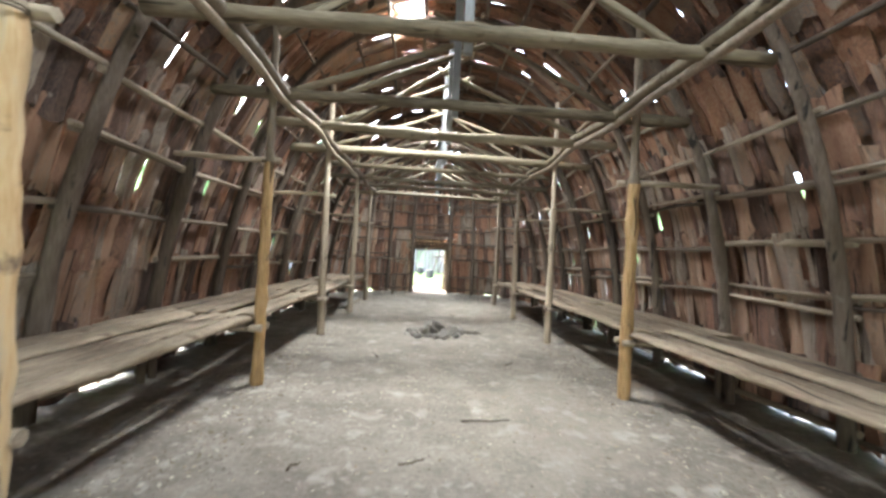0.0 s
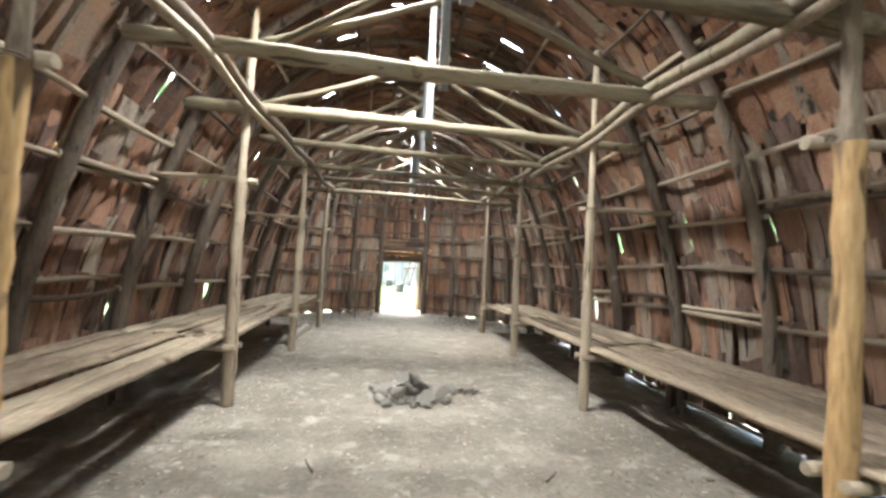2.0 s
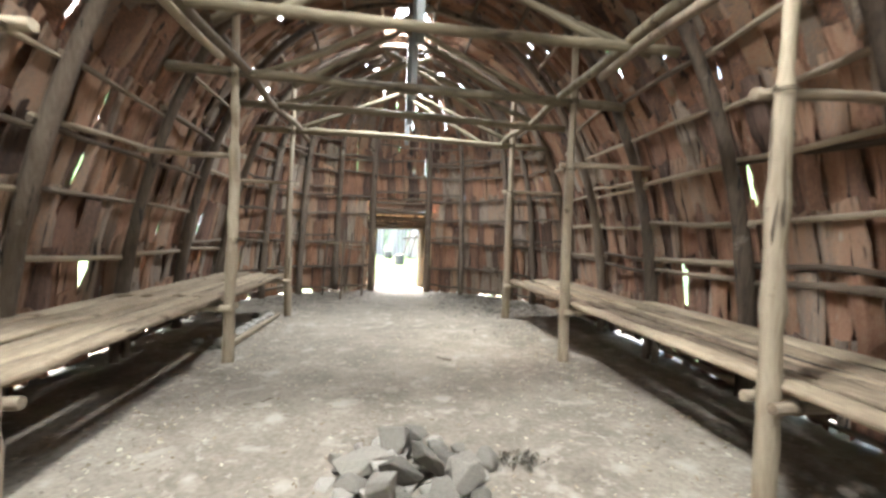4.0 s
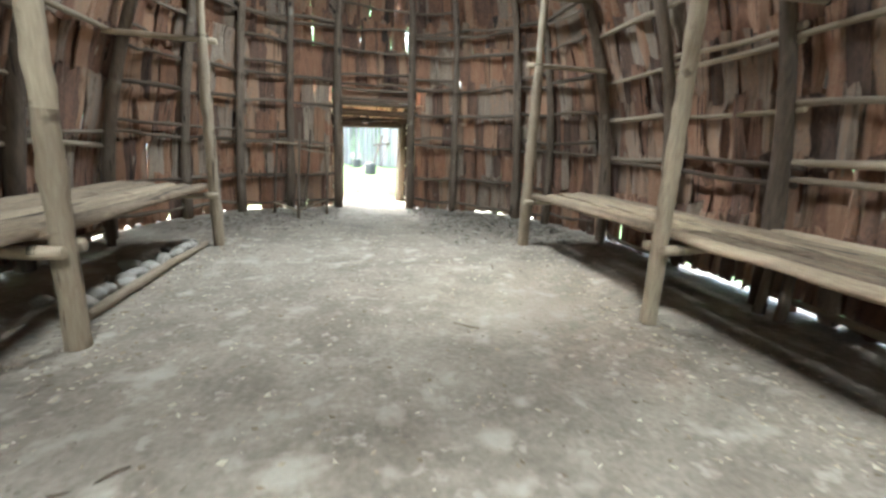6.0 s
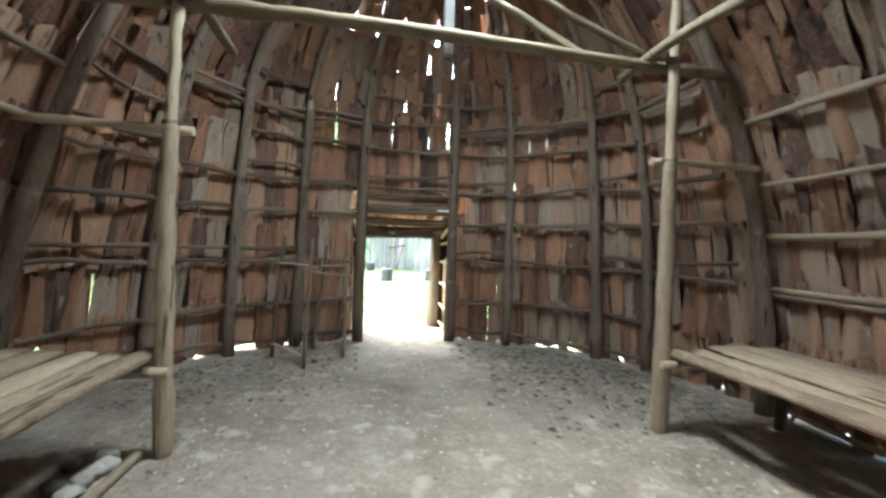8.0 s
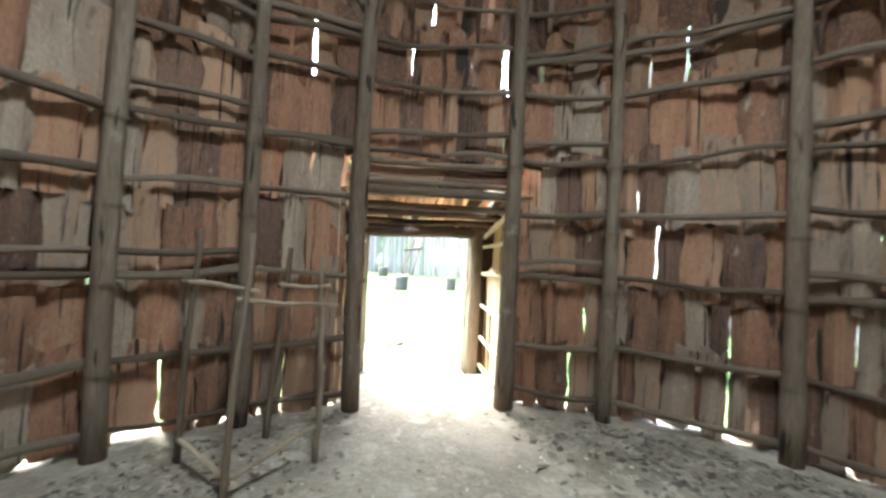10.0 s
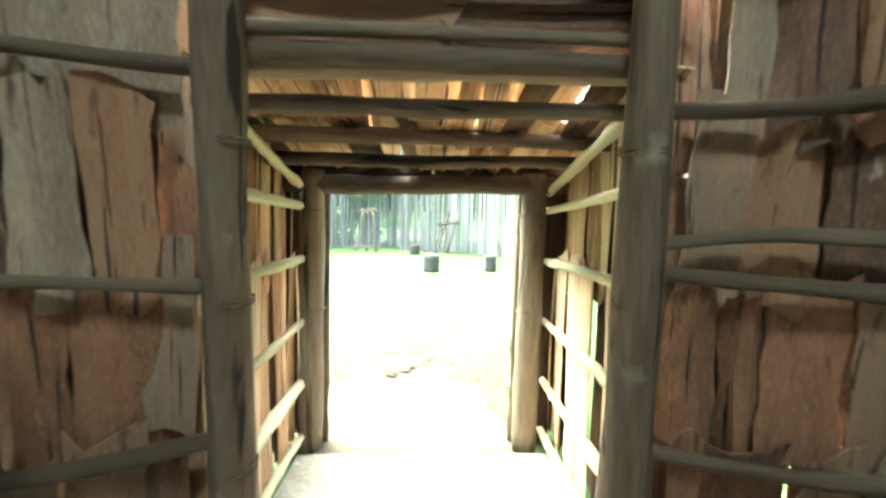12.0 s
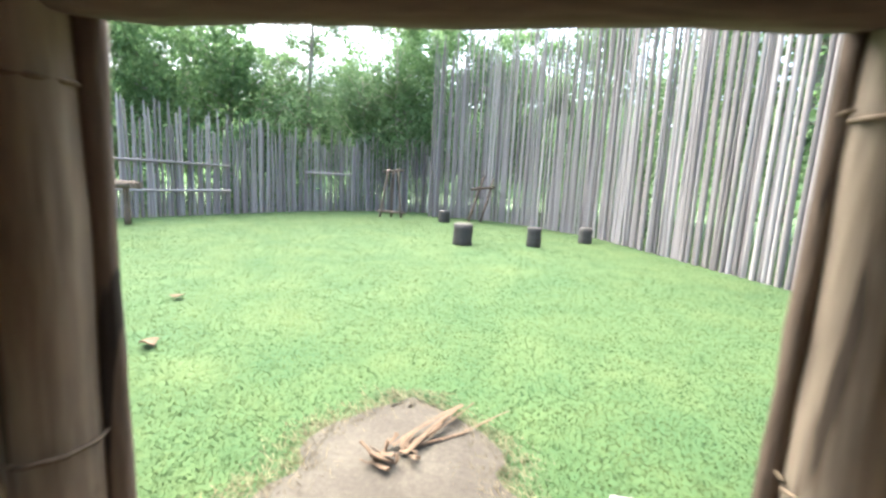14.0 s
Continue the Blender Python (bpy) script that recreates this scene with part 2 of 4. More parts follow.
M_RAIL = material("split_rail", [(0.32, 0.27, 0.17), (0.50, 0.44, 0.29), (0.62, 0.57, 0.42)], 0.75, (14, 14, 2), 0.3, 0.3, fine=60, spot=(11, 0.62, (0.16, 0.12, 0.07)))

# ---- mesh helpers ----
R = random.Random(7)
WORLD = {}


def thing(name, at=(0, 0, 0), label="", category="", group="", kind=""):
    ob = new(name)
    ob.empty_display_size = 0.1
    ob.matrix_basis = Matrix.Translation(at)
    WORLD[ob] = Matrix.Translation(at)
    return tagged(ob, label, category, group, kind)


def put(name, mesh, m=None, parent=None, label="", category="", group="", kind=""):
    """Links a mesh as an object at the world pose m, under parent if there is one."""
    m = m or Matrix.Identity(4)
    ob = new(name, mesh)
    if parent:
        ob.parent = parent
        ob.matrix_basis = WORLD[parent].inverted() @ m
    else:
        ob.matrix_basis = m
    WORLD[ob] = m.copy()
    return tagged(ob, label, category, group, kind)


def mesh_of(name, verts, faces, mat, smooth=False):
    me = bpy.data.meshes.new(name)
    me.from_pydata([tuple(v) for v in verts], [], faces)
    me.materials.append(mat)
    if smooth:
        me.polygons.foreach_set("use_smooth", [True] * len(me.polygons))
    me.update()
    return me


def tube_data(points, radii, sides=9, rough=0.08, rng=R, squash=1.0):
    """Vertices and faces of a knotty round timber along points."""
    pts = [Vector(p) for p in points]
    verts, faces = [], []
    ref = Vector((0.13, 0.21, 0.97)) if abs((pts[-1] - pts[0]).normalized().z) < 0.8 else Vector((0.97, 0.2, 0.1))
    lumps = [rng.uniform(1 - rough, 1 + rough) for _ in range(sides)]
    for i, p in enumerate(pts):
        d = (pts[min(i + 1, len(pts) - 1)] - pts[max(i - 1, 0)]).normalized()
        u = d.cross(ref).normalized()
        v = d.cross(u)
        knot = rng.uniform(1 - rough * 0.5, 1 + rough * 0.5) * (1 + (rough * 1.6 if rng.random() < 0.12 else 0))
        for k in range(sides):
            a = 2 * math.pi * k / sides
            r = radii[i] * lumps[k] * knot * rng.uniform(1 - rough * 0.4, 1 + rough * 0.4)
            verts.append(p + u * (r * math.cos(a)) + v * (r * squash * math.sin(a)))
    n = len(pts)
    for i in range(n - 1):
        for k in range(sides):
            a, b = i * sides + k, i * sides + (k + 1) % sides
            faces.append((a, b, b + sides, a + sides))
    faces.append(tuple(range(sides - 1, -1, -1)))
    faces.append(tuple(range((n - 1) * sides, n * sides)))
    return verts, faces


def tube(name, points, radii, mat, sides=9, rough=0.08, rng=R, squash=1.0):
    v, f = tube_data(points, radii, sides, rough, rng, squash)
    me = mesh_of(name, v, f, mat)
    me.polygons.foreach_set("use_smooth", [len(p.vertices) == 4 for p in me.polygons])
    return me


def wobble(p0, p1, n, amount, rng=R):
    """A slightly crooked line of n + 1 points."""
    p0, p1 = Vector(p0), Vector(p1)
    d = (p1 - p0).normalized()
    u = d.orthogonal().normalized()
    v = d.cross(u)
    a1, a2, f1, f2 = rng.uniform(-1, 1), rng.uniform(-1, 1), rng.uniform(2, 5), rng.uniform(2, 5)
    out = []
    for i in range(n + 1):
        t = i / n
        e = math.sin(math.pi * t)
        out.append(p0.lerp(p1, t) + (u * (a1 * math.sin(f1 * t)) + v * (a2 * math.sin(f2 * t)) + u * rng.uniform(-0.25, 0.25)) * amount * e)
    return out


def local_timber(name, p0, p1, r0, r1, mat, n=10, sides=9, rough=0.09, bend=0.02, group="", label="", category="", kind="", parent=None, squash=1.0):
    """A crooked timber from p0 to p1, as an object whose z axis runs along it."""
    p0, p1 = Vector(p0), Vector(p1)
    length = (p1 - p0).length
    pts = wobble((0, 0, 0), (0, 0, length), n, bend)
    me = tube(name, pts, [r0 + (r1 - r0) * i / n for i in range(n + 1)], mat, sides, rough, R, squash)
    m = Matrix.Translation(p0) @ (p1 - p0).to_track_quat("Z", "Y").to_matrix().to_4x4()
    return put(name, me, m, parent, label, category, group, kind)


def pole_set(name, mat, count, sides=7, n=6, rough=0.12, bend=0.9, point=False, taper=0.8):
    """Pole meshes of unit radius and length, for repeats."""
    out = []
    for k in range(count):
        rng = random.Random(k * 11 + len(name))
        pts = [Vector((0, 0, i / n)) for i in range(n + 1)]
        rad = [1 - (1 - taper) * i / n for i in range(n + 1)]
        if point:
            pts.insert(-1, Vector((0, 0, 0.97)))
            rad = rad[:-1] + [taper * 0.95, 0.12]
        a, b, c = rng.uniform(-bend, bend), rng.uniform(2, 5), rng.uniform(-bend, bend)
        verts, faces = tube_data(pts, rad, sides, rough, rng)
        verts = [Vector((p.x + a * math.sin(b * p.z) * math.sin(math.pi * p.z), p.y + c * math.sin(math.pi * p.z), p.z)) for p in verts]
        me = mesh_of(name, verts, faces, mat)
        me.polygons.foreach_set("use_smooth", [len(p.vertices) == 4 for p in me.polygons])
        out.append(me)
    return out


def between(mesh, p0, p1, r, name, parent, spin=None):
    """An object of a unit pole mesh, from p0 to p1 with radius r."""
    p0, p1 = Vector(p0), Vector(p1)
    q = (p1 - p0).to_track_quat("Z", "Y").to_matrix().to_4x4()
    spin = R.uniform(0, 6.28) if spin is None else spin
    m = Matrix.Translation(p0) @ q @ Matrix.Rotation(spin, 4, "Z") @ Matrix.Diagonal((r, r, (p1 - p0).length, 1))
    return put(name, mesh, m, parent)


def lashing(parent, at, axis, radius, turns=3):
    """Cord wound round a joint."""
    pts = []
    n = turns * 10
    q = Vector(axis).to_track_quat("Z", "Y")
    for i in range(n + 1):
        a = 2 * math.pi * i / 10
        pts.append(q @ Vector((radius * math.cos(a), radius * math.sin(a), (i / n - 0.5) * 0.016 * turns)))
    me = tube("lashing", pts, [0.005] * len(pts), M_CORD, 4, 0.05)
    return put("lashing", me, Matrix.Translation(at), parent, "dark wound cord lashing")


# ---- skin of the house ----
def arch_table(p=2.2, n=400):
    """Arc length, half width, height and turn along the arch of the long walls."""
    out, length, last = [], 0.0, None
    for i in range(n + 1):
        a = math.pi / 2 * i / n
        w, z = W0 * math.cos(a) ** (2 / p), TOP * math.sin(a) ** (2 / p)
        if last:
            length += math.hypot(w - last[0], z - last[1])
        turn = math.atan2(last[0] - w, z - last[1]) if last else 0.0
        out.append((length, w, z, turn))
        last = (w, z)
    return np.array(out)


ARCH = arch_table()
V_TOP = float(ARCH[-1, 0])


def profile(v, end=0.0):
    """Half width and height at v metres up along the wall and over the roof, and how far it has turned over. The rounded ends (end = 1) stand steeper."""
    w, z, a = (float(np.interp(v, ARCH[:, 0], ARCH[:, k])) for k in (1, 2, 3))
    if end:
        if v <= SPRING_END:
            w1, z1, a1 = W0 - LEAN * v, v, 0.0
        else:
            a1 = min((v - SPRING_END) / (V_TOP - SPRING_END), 1.0) * math.pi / 2
            w1, z1 = (W0 - LEAN * SPRING_END) * math.cos(a1), SPRING_END + (TOP - SPRING_END) * math.sin(a1)
        w, z, a = w + (w1 - w) * end, z + (z1 - z) * end, a + (a1 - a) * end
    return w, z, a


def skin(zone, s, v, inset=0.0):
    """A point of the bark skin. East and west: s is y. North and south: s is the angle round the end."""
    e = abs(math.sin(s)) if zone in ("north", "south") else 0.0
    w, z, a = profile(v, e)
    w -= inset * math.cos(a)
    z -= inset * math.sin(a)
    if zone == "west":
        return Vector((XC - w + 0.05 * min(z, 2.4) * (1 - a / 1.6), s, z))
    if zone == "east":
        return Vector((XC + w, s, z))
    y0, sign = (YN, 1) if zone == "north" else (YS, -1)
    return Vector((XC + w * math.cos(s), y0 + sign * DEPTH * w / W0 * e, z))


def place_on(zone, s, v, inset=0.0):
    """A frame on the skin: x along the wall, y outwards, z up along the skin."""
    p = skin(zone, s, v, inset)
    ds = skin(zone, s + 0.02, v, inset) - skin(zone, s - 0.02, v, inset)
    dv = skin(zone, s, v + 0.05, inset) - skin(zone, s, max(v - 0.05, 0), inset)
    z = dv.normalized()
    x = ds.normalized()
    y = z.cross(x)
    out = p - Vector((XC, min(max(p.y, YS), YN), 1.5))
    if y.dot(out) < 0:
        x, y = -x, -y
    x = y.cross(z).normalized()
    return Matrix((x, y, z)).transposed().to_4x4(), p


def sheet_data(seed, rag=1.0):
    """A ragged, curled sheet of bark, one metre square, standing on z = 0."""
    rng = random.Random(seed)
    nx, nz = 3, 6
    verts = []
    curl, twist, bow = rng.uniform(-0.03, 0.11), rng.uniform(-0.05, 0.05), rng.uniform(-0.03, 0.04)
    taper, lean = rng.uniform(-0.12, 0.12), rng.uniform(-0.10, 0.10)
    left, right = [rng.uniform(-0.07, 0.06) for _ in range(nz + 1)], [rng.uniform(-0.06, 0.07) for _ in range(nz + 1)]
    top, low = [rng.uniform(-0.07, 0.06) for _ in range(nx + 1)], [rng.uniform(-0.06, 0.06) for _ in range(nx + 1)]
    top, taper, lean, left, right = [e * max(rag, 0.5) for e in top], taper * rag, lean * rag, [e * rag for e in left], [e * rag for e in right]
    for side in (0, 1):
        for j in range(nz + 1):
            for i in range(nx + 1):
                x, z = i / nx - 0.5, j / nz
                xx = x * (1 + taper * (z - 0.5) * 2) + lean * (z - 0.5) + (left[j] if i == 0 else right[j] if i == nx else 0)
                zz = z + (low[i] if j == 0 else top[i] if j == nz else 0)
                y = curl * (4 * x * x - 0.5) * (0.5 + 0.5 * abs(2 * z - 1)) + twist * x * (z - 0.5) * 3 + bow * math.sin(math.pi * z) + 0.008 * noise.noise(Vector((x * 5, z * 4, seed * 7)))
                verts.append((xx, y + side * 0.014, zz))
    faces, row, off = [], nx + 1, (nx + 1) * (nz + 1)
    for j in range(nz):
        for i in range(nx):
            a = j * row + i
            faces.append((a, a + 1, a + row + 1, a + row))
            faces.append((off + a, off + a + row, off + a + row + 1, off + a + 1))
    ring = [i for i in range(row)] + [j * row + nx for j in range(1, nz + 1)] + [nz * row + i for i in range(nx - 1, -1, -1)] + [j * row for j in range(nz - 1, 0, -1)]
    for a, b in zip(ring, ring[1:] + ring[:1]):
        faces.append((a, off + a, off + b, b))
    return verts, faces


SHEET_DATA = [sheet_data(k) for k in range(24)]
CALM_DATA = [sheet_data(k + 50, 0.25) for k in range(24)]
SHEETS = [mesh_of("bark_sheet", v, f, M_BARK) for v, f in SHEET_DATA]
END_SHEETS = [mesh_of("bark_sheet", v, f, M_BARK_END) for v, f in SHEET_DATA]
PORCH_SHEETS = [mesh_of("bark_sheet", v, f, M_PORCH) for v, f in CALM_DATA[:12]]
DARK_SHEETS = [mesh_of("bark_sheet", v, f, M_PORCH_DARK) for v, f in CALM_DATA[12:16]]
COURSE = 0.60


def open_here(p, half=0.0):
    """Doorways, the smoke hole and two added roof holes, where no bark hangs."""
    if abs(p.x - XC) - half < 0.85 and p.z < 2.25 and (p.y > 16 or p.y < -3):
        return True
    # the holes at y 1.2 and 13.1 are unseen, added for their fill lamps
    for cx, cy, hx, hy in ((-0.25, 6.65, 0.30, 0.42), (0.41, 1.2, 0.5, 0.7), (0.41, 13.1, 0.4, 0.5)):
        if p.z > 4.3 and abs(p.x - cx) < hx and abs(p.y - cy) < hy:
            return True
    return False


GAP = {"east": 0.06, "north": 0.01, "west": 0.03, "south": 0.0}      # daylight under the lowest course


def bark_course(zone, v0, s0, s1, per_metre, loose=1.0):
    """Poses of the sheets of one course: an inner layer of narrow strips, and a backing behind it. Both part at the slits."""
    slits, s = [], s0
    tight = zone in ("north", "south") and v0 > 3.6
    while s < s1:
        s += R.uniform(0.3, 1.4) * per_metre / loose
        slits.append((min(s, s1), R.choice((0.003, 0.005, 0.008, 0.013) if zone in ("west", "east") else (0.001, 0.003, 0.004, 0.007)) * (0.0 if tight else min(per_metre, 1.0))))
    start = s0
    for stop, gap in slits:
        for layer, widths, fit, depth in ((0, (0.09, 0.30) if zone in ("west", "east") else (0.12, 0.32), (0.90, 1.05), 0.0), (1, (0.25, 0.5), (1.15, 1.35), 0.10)):
            s = start
            while s < stop - 0.004 * per_metre:
                width = min(R.uniform(*widths), (stop - s) / per_metre)
                if (stop - s) / per_metre - width < 0.06:
                    width = (stop - s) / per_metre
                step = width * per_metre
                m, p = place_on(zone, s + step / 2, v0 + COURSE / 2)
                _, base = place_on(zone, s + step / 2, v0)
                first, last = s <= start, s + step >= stop - 1e-6
                s += step
                if open_here(p, width * (0.5 if layer == 0 else 0.62)):
                    continue
                k = R.uniform(*fit)
                if layer and (first or last) and not tight:
                    k = 0.98
                height = COURSE * (R.uniform(1.05, 1.3) if layer == 0 else R.uniform(1.1, 1.3))
                lift = depth + R.choice((0.01, 0.03, 0.055)) + R.uniform(0, 0.012)
                low = R.uniform(-0.04, 0.05) if v0 > 0.3 else R.uniform(-0.08, 0.035) + GAP[zone]
                yield layer, Matrix.Translation(base) @ m @ Matrix.Translation((0, lift, low)) @ Matrix.Rotation(R.uniform(-0.022, 0.022), 4, "Y") @ Matrix.Rotation(R.uniform(0.01, 0.075), 4, "X") @ Matrix.Diagonal((width * k, 1, height, 1))
        start = stop + gap


WALLS = {
    "west": thing("wall_west", (XC - W0, 6, 0), "long wall of overlapping brown bark sheets on poles", "wall", kind="structure"),
    "east": thing("wall_east", (XC + W0, 6, 0), "long wall of overlapping brown bark sheets on poles", "wall", kind="structure"),
    "north": thing("wall_north", (XC, YN + DEPTH, 0), "rounded end wall of reddish bark sheets around a doorway", "wall", kind="structure"),
    "south": thing("wall_south", (XC, YS - DEPTH, 0), "unseen rounded end wall of bark sheets around an added entrance", "wall", kind="structure"),
}
SPANS = {"west": (YS, YN, 1.0), "east": (YS, YN, 1.0), "north": (0.0, math.pi, 1 / 3.3), "south": (0.0, math.pi, 1 / 3.3)}

# ---- structure ----
def grid(xs, ys, height):
    verts = [(x, y, height(x, y)) for y in ys for x in xs]
    n = len(xs)
    faces = [(j * n + i, j * n + i + 1, (j + 1) * n + i + 1, (j + 1) * n + i) for j in range(len(ys) - 1) for i in range(n - 1)]
    return verts, faces


def spread(a, b, step, far):
    """Even steps from a to b, then ever longer ones out to far."""
    mid = list(np.arange(a, b + step / 2, step))
    out, d = [], step
    while d < far:
        d *= 1.6
        out.append(d)
    return [a - d for d in reversed(out)] + mid + [b + d for d in out]


def ground_height(x, y):
    near = math.exp(-((x - XC) ** 2 + (y - 7) ** 2) / 400)
    return -0.02 + 0.03 * (1 - near) * noise.noise(Vector((x * 0.25, y * 0.25, 0)))


v, f = grid(spread(-14, 14, 1.0, 900), spread(-8, 42, 1.0, 900), ground_height)
put("ground", mesh_of("ground", v, f, M_GROUND, True), label="mown green meadow around the longhouse", category="ground", kind="structure")


def floor_height(x, y):
    h = 0.010 * noise.noise(Vector((x * 0.9, y * 0.9, 3))) + 0.007 * noise.noise(Vector((x * 3.1, y * 3.1, 8))) + 0.004 * noise.noise(Vector((x * 8, y * 8, 1)))
    side = max(0.0, abs(x - XC) - 1.9)
    return 0.012 + h + 0.006 * side


def inside(x, y, margin=0.05):
    w = W0 - margin
    if YS <= y <= YN:
        return abs(x - XC) < w
    e = (y - YN if y > YN else YS - y) / (DEPTH - margin)
    return e < 1 and abs(x - XC) < w * math.sqrt(1 - e * e) or (y > 14 and y < 18.25 and -0.55 < x < 1.34)


xs, ys = np.arange(XC - 4.06, XC + 4.1, 0.14), np.arange(-4.3, 18.12, 0.137)
v, f = grid(xs, ys, floor_height)
f = [q for q in f if all(inside(v[i][0], v[i][1], -0.36) for i in q)]
used = sorted({i for q in f for i in q})
remap = {i: k for k, i in enumerate(used)}
put("floor", mesh_of("floor", [v[i] for i in used], [tuple(remap[i] for i in q) for q in f], M_EARTH, True),
    label="dusty grey trodden earth floor", category="floor", kind="structure")

# roof bark, one mesh
verts, faces = [], []
for zone, (s0, s1, per) in SPANS.items():
    v0 = 5 * COURSE + 0.04
    while v0 < V_TOP - 0.1:
        shrink = max(0.12, profile(v0)[0] / W0)
        for layer, m in bark_course(zone, v0, s0, s1, per if zone in ("west", "east") else per / shrink, (3.6 if v0 > 4.2 else 1.4) if zone in ("west", "east") else 0.45):
            dv, df = (CALM_DATA if layer else SHEET_DATA)[R.randrange(24)]
            k = len(verts)
            verts += [m @ Vector(p) for p in dv]
            faces += [tuple(i + k for i in q) for q in df]
        v0 += COURSE
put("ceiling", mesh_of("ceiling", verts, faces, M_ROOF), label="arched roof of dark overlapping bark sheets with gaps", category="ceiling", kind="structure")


# ribs: bent saplings from the ground to the ridge
def rib(zone, s, r, top=V_TOP):
    base = skin(zone, s, 0, 0.10)
    n = 16
    pts = []
    j1, j2 = R.uniform(-0.03, 0.03), R.uniform(-0.04, 0.04)
    for i in range(n + 1):
        t = i / n
        p = skin(zone, s, top * t, 0.10 + 0.012 * math.sin(7 * t + j1 * 90))
        d = Vector((0, 1, 0)) if zone in ("west", "east") else Vector((1, 0, 0))
        pts.append(p + d * (j1 * math.sin(5 * t) + j2 * t) - base)
    pts[0].z = -0.05
    me = tube("rib", pts, [r * (1 - 0.5 * i / n) for i in range(n + 1)], M_RIB, 11, 0.12)
    return put("rib", me, Matrix.Translation(base), None, "dark bark-covered sapling bent from wall to roof", "rib", "bent wall ribs", "structure")


RIBS_Y = [-0.6, 0.75, 2.1, 3.5, 4.98, 6.45, 7.85, 9.25, 10.8, 12.2, 13.6]
for zone in ("west", "east"):
    for y in RIBS_Y:
        rib(zone, y + R.uniform(-0.06, 0.06), R.uniform(0.068, 0.085))


def angle_at(x):
    return math.acos(max(-1, min(1, (x - XC) / (W0 - 0.1))))


RIBS_N = [3.55, 3.16, 2.07, 1.17, -0.33, -1.25, -2.02, -2.65]
for x in RIBS_N:
    rib("north", angle_at(x), 0.09 if x in (1.17, -0.33) else R.uniform(0.07, 0.085), V_TOP * 0.93)
for x in (3.2, 2.2, 1.25, -0.43, -1.4, -2.4):
    rib("south", angle_at(x), 0.08, V_TOP * 0.93)

# cords round the ribs beside the doorway
for ob in [o for o in scene.objects if o.name.startswith("rib") and o.matrix_basis.translation.y > 15]:
    at = ob.matrix_basis.translation
    for h in (0.62, 1.25, 1.8, 2.4):
        p = skin("north", angle_at(at.x), h, 0.10)
        lashing(ob, p, (0, 0, 1), 0.083, 2)

# wall poles tied across the ribs
POLES_LIGHT = pole_set("wall_pole", M_POLE, 8)
POLES_DARK = pole_set("wall_pole", M_POLE_DARK, 8, rough=0.16, bend=1.4)
LEVELS = [0.13, 0.62, 1.20, 1.33, 1.80, 2.36, 2.45, 2.95]
END_LEVELS = [0.2, 0.68, 1.34, 1.50, 2.0, 2.48, 2.68, 3.1, 3.42, 3.52, 3.98]
for zone in ("west", "east", "north", "south"):
    POLES = POLES_LIGHT + POLES_DARK[:3] if zone in ("west", "east") else POLES_DARK
    if zone in ("west", "east"):
        stops = RIBS_Y
    elif zone == "north":
        stops = [0.0] + [angle_at(x) for x in RIBS_N] + [math.pi]
    else:
        stops = [0.0] + [angle_at(x) for x in (3.2, 2.2, 1.25, -0.43, -1.4, -2.4)] + [math.pi]
    for a, b in zip(stops, stops[1:]):
        for level in (LEVELS if zone in ("west", "east") else END_LEVELS):
            mid = skin(zone, (a + b) / 2, level)
            if open_here(Vector((mid.x, mid.y, level - 0.45))) and level < 2.2 or R.random() < 0.06 or (level in (1.33, 2.45, 1.5, 2.68) and R.random() < 0.35):
                continue
            e = (b - a) * 0.07
            z0, z1 = level + R.uniform(-0.05, 0.05), level + R.uniform(-0.05, 0.05)
            p0, p1 = skin(zone, a - e * R.random(), max(z0, 0.05), 0.055), skin(zone, b + e * R.random(), max(z1, 0.05), 0.055)
            pm = skin(zone, (a + b) / 2, level, 0.055)
            if zone in ("north", "south") and (pm - (p0 + p1) / 2).length > 0.09:
                between(R.choice(POLES), p0, pm, R.uniform(0.023, 0.033), "wall_pole", WALLS[zone])
                between(R.choice(POLES), pm, p1, R.uniform(0.023, 0.033), "wall_pole", WALLS[zone])
            else:
                between(R.choice(POLES), p0, p1, R.uniform(0.025, 0.038), "wall_pole", WALLS[zone])

# roof poles, lengthwise
POLES = POLES_LIGHT[:4] + POLES_DARK
for zone in ("west", "east"):
    for level in (3.55, 4.1, 4.7, 5.35, 6.0, 6.6):
        for a, b in zip(RIBS_Y, RIBS_Y[1:]):
            p0, p1 = skin(zone, a - 0.1, level + R.uniform(-0.08, 0.08), 0.05), skin(zone, b + 0.1, level + R.uniform(-0.08, 0.08), 0.05)
            if R.random() < 0.85:
                ob = between(R.choice(POLES), p0, p1, R.uniform(0.022, 0.034), "roof_pole", None)
                tagged(ob, "thin weathered pole tied along the roof", "pole", "roof poles", "structure")

# ---- inner timber frame ----
def plate_z(y):
    return 3.24 + 0.010 * y


